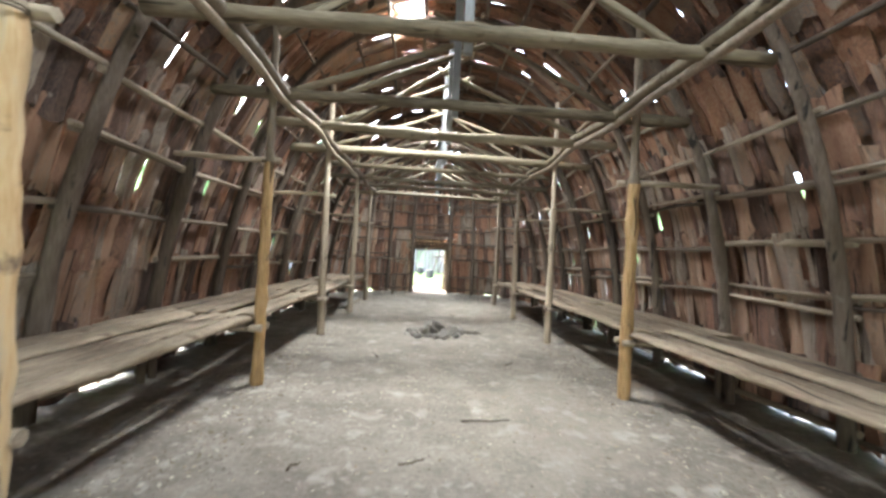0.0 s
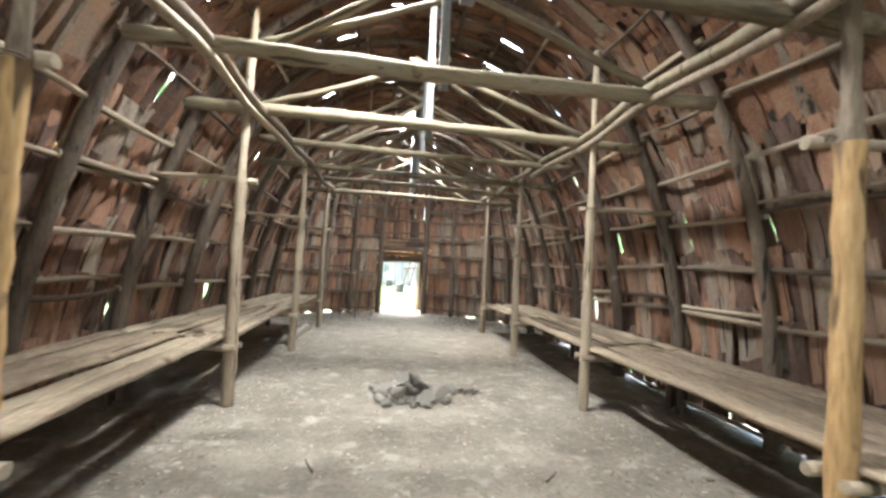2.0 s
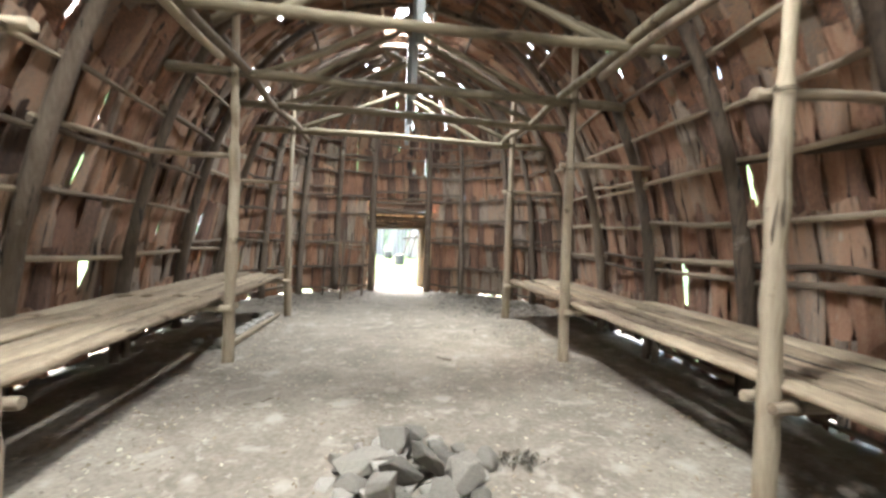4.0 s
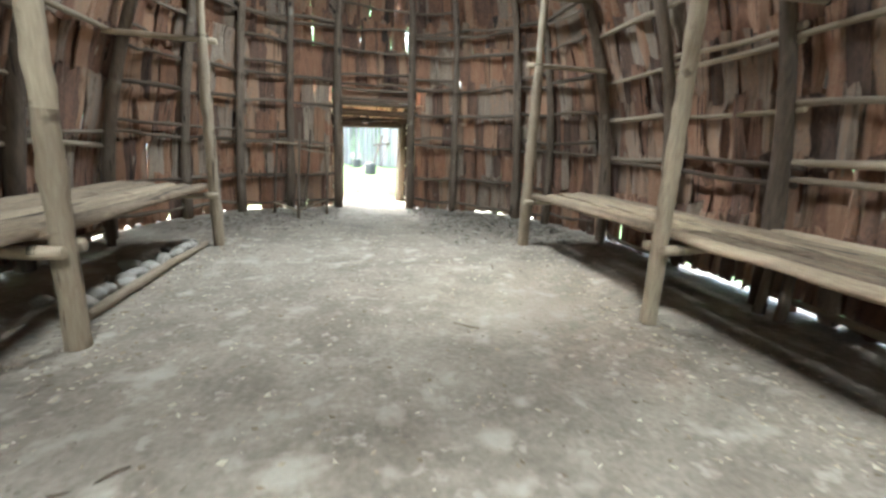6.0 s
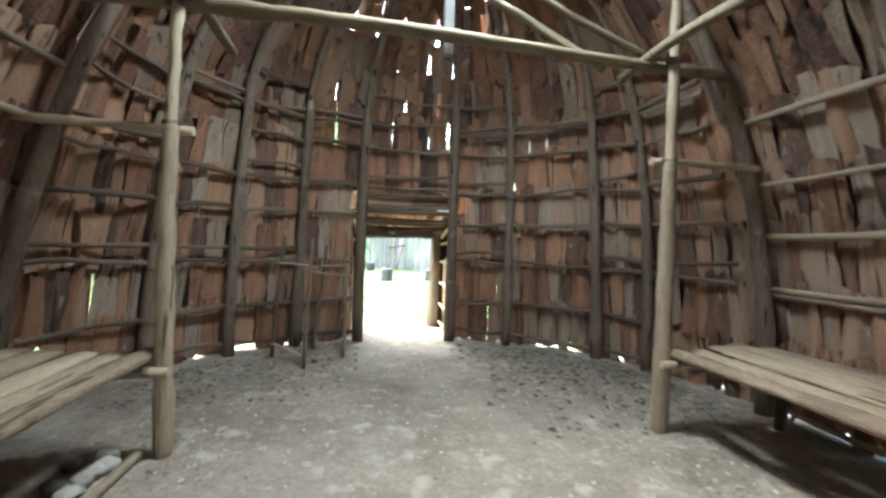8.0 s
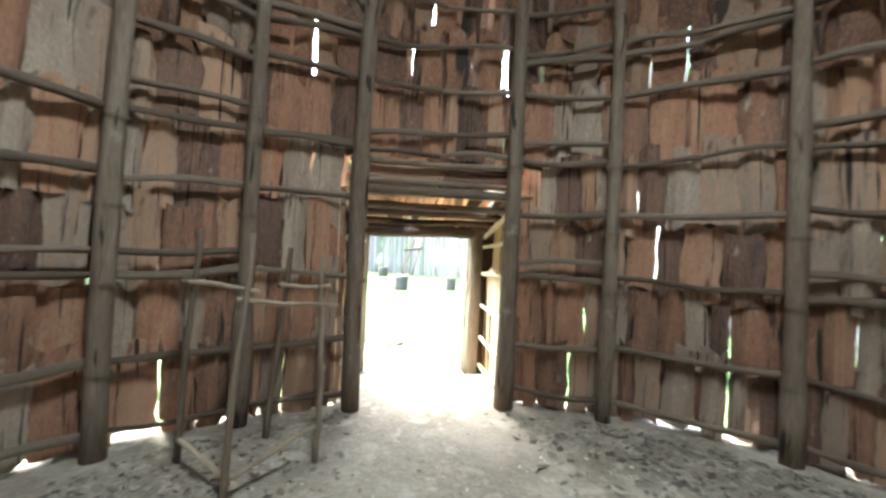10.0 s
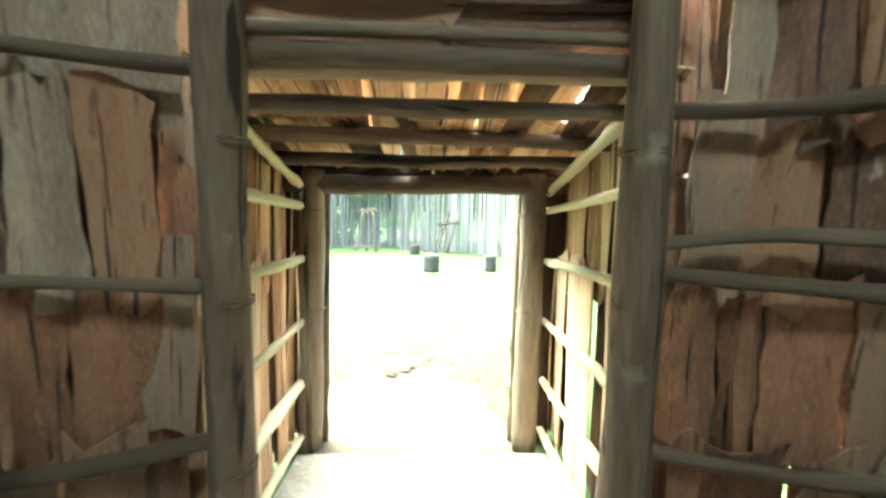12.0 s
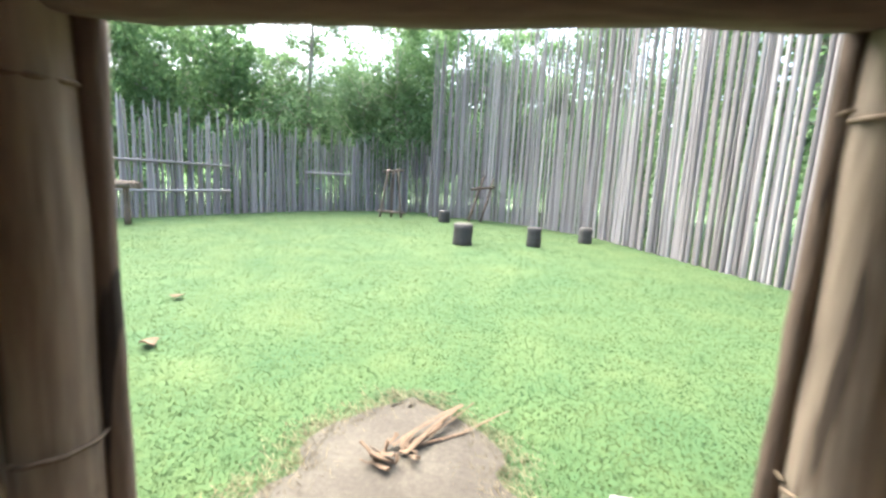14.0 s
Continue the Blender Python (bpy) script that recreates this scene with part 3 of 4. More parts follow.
for y in POSTS:
    for x, side in ((XL, -1), (XR, 1)):
        gold = R.uniform(0.053, 0.062)
        top = 4.35 + R.uniform(-0.1, 0.1)
        n = 36
        pts = wobble((0, 0, 0), (R.uniform(-0.02, 0.02), R.uniform(-0.03, 0.03), top + 0.05), n, 0.035)
        rad = [gold * (1.15 - 0.25 * i / n) if i / n < 0.57 else gold * 0.72 for i in range(n + 1)]
        me = tube("post", pts, rad, M_POST if y < 6 else M_POST_OLD, 11, 0.11)
        me.materials.append(M_POLE)
        grey_from = R.choice((1.5, 0.0, 2.45)) if y > 9 else 2.45
        me.polygons.foreach_set("material_index", [1 if q.center.z > grey_from else 0 for q in me.polygons])
        post = put("post", me, Matrix.Translation((x, y + R.uniform(-0.03, 0.03), -0.05)), None,
                   "peeled golden-brown log post set in earth floor" if y < 6 else "weathered brown log post set in earth floor", "post", "inner roof posts", "structure")
        lashing(post, (x, y, plate_z(y) - 0.06), (0, 0, 1), gold * 1.0, 4)
        lashing(post, (x, y, 2.44), (0, 0, 1), gold * 1.02, 2)
        # short tie from the post out to the wall
        zt = 2.44 + R.uniform(-0.06, 0.06)
        local_timber("tie_pole", (x - side * 0.12, y + 0.09, zt), (XC + side * 3.08, y + R.uniform(0.0, 0.2), zt + 0.02), 0.034, 0.03, M_POLE, label="short weathered pole tying post to wall", category="pole", group="wall ties", kind="structure")

for x, side in ((XL + 0.12, -1), (XR - 0.12, 1)):
    n = 40
    y0, y1 = -1.6, (14.35 if side < 0 else 14.0)
    pts = [Vector((x + 0.03 * math.sin(1.1 * i + side), y0 + (y1 - y0) * i / n, plate_z(y0 + (y1 - y0) * i / n) + 0.025 * math.sin(0.7 * i) + 0.01)) for i in range(n + 1)]
    o = pts[0].copy()
    put("roof_plate", tube("roof_plate", [p - o for p in pts], [0.062 - 0.016 * i / n for i in range(n + 1)], M_BEAM if side > 0 else M_POLE_DARK, 10, 0.09), Matrix.Translation(o), None,
        "long pale peeled pole lashed along the posts" if side > 0 else "long smoke-darkened pole lashed along the posts", "beam", "roof plates", "structure")
    pts = [p + Vector((side * 0.015, 0, -0.105)) for p in pts[:30]]
    o = pts[0].copy()
    put("roof_plate", tube("roof_plate", [p - o for p in pts], [0.04] * 30, M_POLE, 8, 0.09), Matrix.Translation(o), None,
        "thin grey pole doubled under the roof plate", "beam", "roof plates", "structure")

for k, y in enumerate(FRAMES):
    z = plate_z(y) - 0.02
    on_post = any(abs(y - p) < 0.3 for p in POSTS)
    yy = y + (0.13 if on_post else 0)
    out = 0.75 if on_post else R.uniform(0.2, 0.5)
    big = 0.066 if y < 8 else 0.054
    local_timber("cross_beam", (XL - out, yy, z + R.uniform(0.02, 0.06)), (XR + out, yy + R.uniform(-0.08, 0.08), z + R.uniform(-0.05, 0.0)), big * R.uniform(0.9, 1.1), big * R.uniform(0.8, 1.0), M_BEAM, n=24, sides=11, bend=0.05, rough=0.13,
                 label="pale peeled log spanning between the roof plates", category="beam", group="cross beams", kind="structure")
    # king post of sawn grey timber
    w = R.uniform(0.036, 0.046)
    bm = bmesh.new()
    bmesh.ops.create_cube(bm, size=1, matrix=Matrix.Translation((0, 0, 0.85)) @ Matrix.Diagonal((w * 2, w * 1.5, 1.85, 1)))
    bmesh.ops.bevel(bm, geom=bm.edges[:], offset=0.008, segments=1, affect="EDGES")
    me = bpy.data.meshes.new("king_post")
    bm.to_mesh(me)
    me.materials.append(M_PLANK)
    if y > 2:
        put("king_post", me, pose(XC - 0.03 + 0.005 * k, yy + 0.125, z - 0.02, 0, R.uniform(-1, 1), R.uniform(-8, 8)), None, "straight pale grey squared upright on cross beam", "post", "king posts", "structure")
    # rafters from the plates to the king post
    for side in (-1, 1):
        for rep in range(2):
            if R.random() < 0.25 * rep:
                continue
            x0 = XC + side * R.uniform(1.4, 2.3)
            ztop = z + R.uniform(0.95, 1.3)
            local_timber("rafter", (x0, yy + 0.24 + 0.09 * rep, z + R.uniform(0.02, 0.12)), (XC - side * R.uniform(0.1, 0.5), yy + 0.22 + 0.05 * side + 0.3 * rep, ztop), 0.04, 0.03, M_BEAM, n=10, bend=0.03,
                         label="peeled pole sloping up to the ridge", category="rafter", group="rafters", kind="structure")

# ---- sleeping platforms ----
def platform(side):
    d = 1 if side > 0 else -1
    front, back = (XR + 0.03, XC + W0 - 0.30) if side > 0 else (XL - 0.03, XC - W0 + 0.30)
    for a, b in zip(POSTS, POSTS[1:]):
        a = max(a, -0.9)
        t = thing("sleeping_platform", ((front + back) / 2, (a + b) / 2, 0), "long wooden platform of split logs between posts", "bench", "platforms along the walls")
        width, x, first = abs(back - front), 0.0, True
        while x < width - 0.05:
            r = R.uniform(0.08, 0.15) if not first else 0.10
            xc = front + d * (x + r)
            z = BENCH - 0.05 + R.uniform(-0.02, 0.014)
            p0, p1 = Vector((xc + R.uniform(-0.02, 0.02), a - R.uniform(-0.02, 0.12), z)), Vector((xc + R.uniform(-0.02, 0.02), b + R.uniform(-0.02, 0.12), z + R.uniform(-0.012, 0.012)))
            slab("slab", p0, p1, r, 0.05 if not first else 0.075, M_BENCH, t)
            x += 2 * r * 0.985 + R.choice((0.0, 0.003, 0.010))
            first = False
        for y in (a + 0.1, b - 0.1):
            bearer = local_timber("bearer", (front - d * 0.10, y, BENCH - 0.155), (back + d * 0.2, y, BENCH - 0.15), 0.036, 0.034, M_POLE, parent=t)
            lashing(bearer, (front + d * 0.04, y, BENCH - 0.15), (1, 0, 0), 0.039, 3)
            local_timber("leg", (back, y + 0.02, -0.03), (back, y + 0.02, BENCH - 0.12), 0.045, 0.04, M_RIB, n=5, parent=t)


def slab(name, p0, p1, half, thick, mat, parent):
    """A hewn half log: broad, flat above, rounded and ragged at the edges."""
    length = (p1 - p0).length
    n, verts, faces = 30, [], []
    ring = ((-1, 0.2), (-0.8, 0.75), (-0.35, 1.0), (0.3, 0.95), (0.8, 0.8), (1, 0.25), (0.7, -0.6), (0, -1.0), (-0.7, -0.6))
    off, ph, k = R.uniform(0, 50), R.uniform(0, 6), len(ring)
    for i in range(n + 1):
        t = i / n
        bend = 0.02 * math.sin(3.5 * t + ph)
        for x, z in ring:
            e = 1 + 0.36 * noise.noise(Vector((t * length * 1.6, x * 2 + off, 0)))
            u = 0.5 * noise.noise(Vector((t * length * 2.5, x * 3, z + off)))
            verts.append((bend + x * half * e, z * thick * 0.5 + u * thick * 0.5, t * length))
    for i in range(n):
        for j in range(k):
            q, w = i * k + j, i * k + (j + 1) % k
            faces.append((q, q + k, w + k, w))
    faces.append(tuple(range(k)))
    faces.append(tuple(range((n + 1) * k - 1, n * k - 1, -1)))
    me = mesh_of(name, verts, faces, mat)
    me.polygons.foreach_set("use_smooth", [len(q.vertices) == 4 for q in me.polygons])
    z = (p1 - p0).normalized()
    x = Vector((0, 0, 1)).cross(z).normalized() * -1
    y = z.cross(x)
    m = Matrix.Translation(p0) @ Matrix((x, y, z)).transposed().to_4x4()
    return put(name, me, m, parent)


platform(1)
platform(-1)

# ---- hearth ----
def rock(name, at, size, seed, mat, sharp=False):
    rng = random.Random(seed)
    bm = bmesh.new()
    if sharp:
        # a broken block: the hull of a few corners, with chipped edges
        for k in range(11):
            d = Vector((rng.gauss(0, 1), rng.gauss(0, 1), rng.gauss(0, 1))).normalized()
            bm.verts.new([max(-0.85, min(0.85, c * rng.uniform(1.0, 1.35))) for c in d])
        res = bmesh.ops.convex_hull(bm, input=bm.verts[:])
        bmesh.ops.delete(bm, geom=[e for e in res["geom_interior"] if isinstance(e, bmesh.types.BMVert)], context="VERTS")
        bmesh.ops.dissolve_limit(bm, angle_limit=0.2, verts=bm.verts[:], edges=bm.edges[:])
        bmesh.ops.bevel(bm, geom=bm.edges[:], offset=0.05, segments=1, affect="EDGES")
        bmesh.ops.triangulate(bm, faces=bm.faces[:])
        bmesh.ops.subdivide_edges(bm, edges=[e for e in bm.edges if e.calc_length() > 0.5], cuts=1)
    else:
        bmesh.ops.create_icosphere(bm, subdivisions=3, radius=1)
    for vtx in bm.verts:
        vtx.co *= 1 + (0.05 if sharp else 0.22) * noise.noise(vtx.co * (2.6 if sharp else 1.6) + Vector((seed * 3.1, 0, 0)))
    low = min(vtx.co.z for vtx in bm.verts)
    me = bpy.data.meshes.new(name)
    bm.to_mesh(me)
    bm.free()
    me.materials.append(mat)
    if not sharp:
        me.polygons.foreach_set("use_smooth", [True] * len(me.polygons))
    m = pose(*at, rng.uniform(-14, 14), rng.uniform(-14, 14), rng.uniform(0, 360)) @ Matrix.Diagonal((*size, 1)) @ Matrix.Translation((0, 0, -low * 0.9))
    return put(name, me, m, None, "grey angular stone of the hearth heap" if sharp else "rounded grey field stone of the hearth", "stone", "hearth stones")


HX, HY = 0.38, 8.05
for k in range(46):
    a = k * 2.4
    d = 0.55 * math.sqrt((k + 1) / 46)
    x, y = HX + 1.0 * d * math.cos(a), HY + 0.85 * d * math.sin(a)
    s = R.uniform(0.04, 0.085)
    z = 0.0 if d > 0.33 else R.choice((0.0, 0.06))
    rock("hearth_stone", (x, y, z), (s * R.uniform(0.9, 1.4), s * R.uniform(0.8, 1.2), s * R.uniform(0.6, 0.9)), k, R.choice((M_STONE, M_STONE, M_STONE_PALE)), k % 3 > 0)
for k, (x, y, z, sx, sy, sz) in enumerate(((0.56, 8.02, 0.07, 0.13, 0.10, 0.11), (0.10, 8.10, 0.07, 0.17, 0.12, 0.055), (0.36, 7.98, 0.05, 0.13, 0.08, 0.11), (0.72, 7.90, 0.03, 0.11, 0.10, 0.09), (0.30, 8.25, 0.05, 0.14, 0.1, 0.10), (0.24, 7.78, 0.04, 0.10, 0.08, 0.08), (0.52, 7.74, 0.03, 0.13, 0.09, 0.07), (0.05, 7.86, 0.02, 0.11, 0.09, 0.06), (0.40, 8.32, 0.05, 0.13, 0.07, 0.10))):
    rock("hearth_block", (x, y, z), (sx * 1.3, sy * 1.3, sz * 1.3), 90 + k, M_STONE, True)


# ---- porch at the far doorway ----
PX0, PX1, PY0, PY1 = -0.42, 1.2, 17.1, 18.12
porch = thing("porch", (0.4, 17.6, 0), "low bark-walled porch with pole rails", "porch", kind="structure")
for x, lab in ((-0.375, "door_post"), (1.075, "door_post")):
    local_timber(lab, (x, 18.16, -0.05), (x + 0.02, 18.16, 1.86), 0.085, 0.078, M_DOOR_POST, n=12, sides=12, parent=porch, bend=0.012)
local_timber("lintel", (PX0 - 0.25, 18.15, 1.765), (PX1 + 0.25, 18.15, 1.785), 0.062, 0.056, M_POLE_DARK, n=12, sides=12, parent=porch)
for x in (-0.303, 1.012):
    local_timber("bark_strip", (x, 18.21, 0.0), (x + 0.02, 18.21, 1.78), 0.033, 0.03, M_RIB, n=16, sides=8, rough=0.16, bend=0.006, parent=porch, squash=0.8)
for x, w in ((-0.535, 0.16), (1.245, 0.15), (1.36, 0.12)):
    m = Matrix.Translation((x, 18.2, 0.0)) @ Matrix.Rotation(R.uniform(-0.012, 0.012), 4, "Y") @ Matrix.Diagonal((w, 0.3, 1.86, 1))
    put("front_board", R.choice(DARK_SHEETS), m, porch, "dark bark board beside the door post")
# added boards: their dark colour stands for the shaded recess above the lintel
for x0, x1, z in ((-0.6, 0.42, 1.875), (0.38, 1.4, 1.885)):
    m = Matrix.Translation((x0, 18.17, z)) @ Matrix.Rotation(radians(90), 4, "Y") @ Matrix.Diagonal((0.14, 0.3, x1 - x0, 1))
    put("header_board", R.choice(DARK_SHEETS), m, porch, "added dark board standing for the shaded recess over the lintel")
RAILS = pole_set("rail", M_RAIL, 5, sides=9, n=14, rough=0.2, bend=0.5, taper=0.85)
for x in (PX0, PX1):
    for z0, z1 in ((2.0, 1.74), (1.67, 1.62), (1.28, 1.28), (0.85, 0.87), (0.42, 0.46), (0.12, 0.1)):
        between(R.choice(RAILS), (x, PY0 - 0.1, z0 + R.uniform(-0.02, 0.02)), (x, PY1 + 0.06, z1), R.uniform(0.026, 0.032), "rail", porch)
for y, z in ((17.1, 2.0), (17.52, 1.96), (17.8, 1.88)):
    local_timber("roof_pole", (PX0 - 0.12, y, z), (PX1 + 0.12, y + R.uniform(-0.03, 0.03), z + R.uniform(-0.02, 0.02)), 0.042, 0.036, M_RIB, n=8, parent=porch)
for side, x in ((-1, PX0 - 0.05), (1, PX1 + 0.05)):
    for z0, h, deep in ((0.02, 1.27, 0.0), (1.1, 0.95, 0.045)):
        y = PY0 - 0.02
        while y < PY1 + 0.12:
            # dark strips sit deeper, with the shade of the gaps in their colour
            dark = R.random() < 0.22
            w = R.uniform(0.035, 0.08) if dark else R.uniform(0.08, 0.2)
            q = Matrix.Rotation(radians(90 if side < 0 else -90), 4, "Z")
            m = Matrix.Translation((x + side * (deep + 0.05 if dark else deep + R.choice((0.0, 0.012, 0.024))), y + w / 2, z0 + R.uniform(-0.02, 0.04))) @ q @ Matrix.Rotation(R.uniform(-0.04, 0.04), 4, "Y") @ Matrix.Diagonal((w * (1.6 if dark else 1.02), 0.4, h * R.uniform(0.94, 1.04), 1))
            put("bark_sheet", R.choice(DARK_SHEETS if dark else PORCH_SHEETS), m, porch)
            y += w
# backing behind the porch sheets, painted as dark as the shade there
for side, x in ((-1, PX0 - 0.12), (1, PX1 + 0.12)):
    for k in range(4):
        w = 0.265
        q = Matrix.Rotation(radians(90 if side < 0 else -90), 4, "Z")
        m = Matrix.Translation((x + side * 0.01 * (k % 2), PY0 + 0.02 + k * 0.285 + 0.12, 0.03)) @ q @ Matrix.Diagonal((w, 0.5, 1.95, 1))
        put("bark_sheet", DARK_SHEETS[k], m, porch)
for y0, z0 in ((16.98, 2.13), (17.5, 2.02)):
    x = PX0 - 0.15
    while x < PX1 + 0.15:
        w = R.uniform(0.08, 0.17)
        long = 0.82 if y0 < 17.2 else 0.78
        m = Matrix.Translation((x + w / 2, y0, z0 + R.choice((0.0, 0.02, 0.035)))) @ Matrix.Rotation(radians(-101.5), 4, "X") @ Matrix.Rotation(R.uniform(-0.06, 0.06), 4, "Y") @ Matrix.Diagonal((w * 1.14, 0.5, long, 1))
        put("bark_sheet", R.choice(PORCH_SHEETS * 2 + DARK_SHEETS), m, porch)
        x += w
# bark strips behind the ribs on both sides of the inner doorway
for side in (-1, 1):
    for z0 in (0.06, 0.88, 1.72):
        for x in (1.0, 1.24):
            m = Matrix.Translation((XC + side * x, 17.07 - 0.02 * (x > 1.1), z0)) @ Matrix.Diagonal((0.27, 0.5, 0.9, 1))
            put("bark_sheet", R.choice(END_SHEETS), m, WALLS["north"])
# poles and a bark board over the inner doorway
for y, z, r in ((16.93, 2.14, 0.045), (16.99, 2.10, 0.04), (16.90, 2.21, 0.026), (16.88, 2.41, 0.03)):
    local_timber("lintel_pole", (-0.42, y, z), (1.26, y + 0.01, z + R.uniform(-0.02, 0.02)), r, r * 0.9, M_POLE if z < 2.12 else M_POLE_DARK, n=9, label="weathered pole laid across over the doorway", category="pole", group="lintel poles", kind="structure")
for k, (x0, x1, z0) in enumerate(((-0.42, 0.5, 2.17), (0.4, 1.26, 2.19))):
    m = Matrix.Translation((x0, 16.97 + 0.02 * k, z0 + 0.14)) @ Matrix.Rotation(radians(90), 4, "Y") @ Matrix.Diagonal((0.3, 1, x1 - x0, 1))
    put("bark_board", SHEETS[k + 5], m, WALLS["north"])
for ob in [o for o in scene.objects if o.name.startswith("door_post")]:
    at = WORLD[ob].translation
    for h in (0.95, 1.6):
        lashing(ob, (at.x + 0.01, at.y, h), (0, 0, 1), 0.088, 1)

# ---- forked stick rack ----
rack = thing("stick_rack", (-1.0, 16.1, 0), "rack of forked sticks with cross rungs on earth floor", "rack")
legs = (((-0.95, 15.45, 0), (-0.92, 15.75, 1.64)), ((-1.45, 16.0, 0), (-1.3, 15.9, 1.66)), ((-0.95, 16.35, 0), (-0.8, 16.3, 1.55)), ((-0.5, 15.95, 0), (-0.52, 16.12, 1.5)))
for a, b in legs:
    local_timber("leg", a, b, 0.024, 0.019, M_POLE_DARK, n=10, bend=0.04, parent=rack)
for (a, b) in (((-1.4, 15.9, 1.30), (-0.85, 15.68, 1.27)), ((-0.98, 15.65, 1.22), (-0.4, 16.1, 1.13)), ((-0.9, 16.33, 1.25), (-0.45, 16.05, 1.28)), ((-1.45, 15.98, 0.2), (-0.9, 15.5, 0.12)), ((-0.98, 15.5, 0.12), (-0.5, 15.97, 0.28))):
    rung = local_timber("rung", a, b, 0.017, 0.014, M_POLE, n=8, bend=0.02, parent=rack)
    lashing(rung, Vector(a).lerp(Vector(b), 0.06), Vector(b) - Vector(a), 0.024, 3)

# log lying along the edge of the floor
local_timber("fallen_log", (-1.80, 10.95, 0.045), (-1.77, 13.3, 0.045), 0.042, 0.036, M_POLE, n=14, bend=0.03, label="weathered log lying along the floor below platform", category="log")
for k in range(34):
    s = R.uniform(0.035, 0.07)
    ob = rock("rubble_stone", (R.uniform(-2.3, -1.95) if k % 4 == 0 else R.uniform(-1.96, -1.88), 11.0 + 2.3 * (k + R.random()) / 34, 0.015), (s * 1.2, s * 1.3, s * R.uniform(0.7, 1.0)), 200 + k, M_STONE if k % 4 == 0 else M_STONE_PALE, k % 3 == 0)
    tagged(ob, "pale rubble stone behind a floor log", "stone", "rubble under the platform")

# ---- litter on the floor ----
def scatter(name, mat, count, area, size, label, category, ok=lambda x, y: True, lift=0.004):
    rng = np.random.RandomState(len(name))
    verts, faces = [], []
    while len(faces) < count:
        x, y = rng.uniform(area[0], area[1]), rng.uniform(area[2], area[3])
        if not inside(x, y, 0.25) or not ok(x, y):
            continue
        s, a, e = rng.uniform(*size), rng.uniform(0, 6.28), rng.uniform(0.2, 0.75)
        c, d = math.cos(a) * s, math.sin(a) * s
        z = floor_height(x, y) + lift
        k = len(verts)
        verts += [(x - c, y - d, z + rng.uniform(0, s * 0.4)), (x + d * e, y - c * e, z), (x + c, y + d, z + rng.uniform(0, s * 0.5)), (x - d * e, y + c * e, z + rng.uniform(0, s * 0.4))]
        faces.append((k, k + 1, k + 2, k + 3))
    put(name, mesh_of(name, verts, faces, mat), label=label, category=category, kind="stuff")


scatter("wood_chips", M_CHIP, 4200, (-1.7, 2.5, -1, 16), (0.006, 0.028), "small pale wood chips strewn on earth floor", "wood chips")
scatter("wood_chips", M_CHIP, 1500, (-2.2, -1.3, 0, 14), (0.008, 0.035), "wood chips gathered below the platform edge", "wood chips")
scatter("wood_chips", M_CHIP, 1500, (2.1, 3.0, 0, 14), (0.008, 0.035), "wood chips gathered below the platform edge", "wood chips")
scatter("dry_leaves", M_LITTER, 1900, (0.95, 3.5, 13.1, 16.9), (0.02, 0.06), "brown fallen leaves along the end wall", "leaves", lambda x, y: R.random() < ((x - 0.9) / 2.2) * min(1.0, (y - 13.0) / 2.5))
scatter("dry_leaves", M_LITTER, 900, (-2.6, -0.3, 14.2, 16.9), (0.02, 0.05), "brown fallen leaves along the end wall", "leaves", lambda x, y: R.random() < ((0.2 - x) / 2.4) * min(1.0, (y - 13.8) / 2.5))



def crumbs(count, seed, label, ok):
    """Small lumps of dry earth on the floor, as one mass."""
    rng = np.random.RandomState(seed)
    verts, faces, k = [], [], 0
    while k < count:
        x, y = rng.uniform(-1.9, 2.7), rng.uniform(-0.5, 16.5)
        if not inside(x, y, 0.3) or rng.rand() > ok(x, y):
            continue
        r = rng.uniform(0.004, 0.016)
        z = floor_height(x, y)
        o = len(verts)
        a = rng.uniform(0, 6.28)
        for i in range(5):
            q = r * rng.uniform(0.7, 1.3)
            verts.append((x + q * math.cos(a + 1.257 * i), y + q * math.sin(a + 1.257 * i), z - 0.002))
        verts.append((x + rng.uniform(-0.3, 0.3) * r, y, z + r * rng.uniform(0.4, 0.9)))
        faces += [(o + i, o + (i + 1) % 5, o + 5) for i in range(5)]
        k += 1
    put("earth_crumbs", mesh_of("earth_crumbs", verts, faces, M_EARTH), label=label, category="soil", kind="stuff")


crumbs(7000, 21, "dry crumbs of earth beside the platforms", lambda x, y: 1.0 if abs(x - XC) > 1.45 else 0.10)

for x0, y0, a, e in ((-0.12, 2.55, 2.4, 0.16), (0.1, 3.1, 0.4, 0.2), (-0.7, 3.0, 1.1, 0.12), (0.75, 3.9, 0.1, 0.45), (-0.5, 6.2, 2.0, 0.22), (1.4, 6.0, 0.8, 0.18), (0.9, 10.6, 2.6, 0.2), (-0.9, 9.3, 0.5, 0.25), (1.6, 12.2, 1.4, 0.2)):
    d = Vector((math.cos(a), math.sin(a), 0)) * e * 0.5
    c = Vector((x0, y0, 0.022))
    local_timber("twig", c - d, c + d + Vector((0, 0, 0.008)), 0.009, 0.005, M_POLE_DARK, n=6, sides=6, bend=0.02, label="thin dark twig lying on earth floor", category="twig", group="twigs on the floor")
verts, faces = [], []
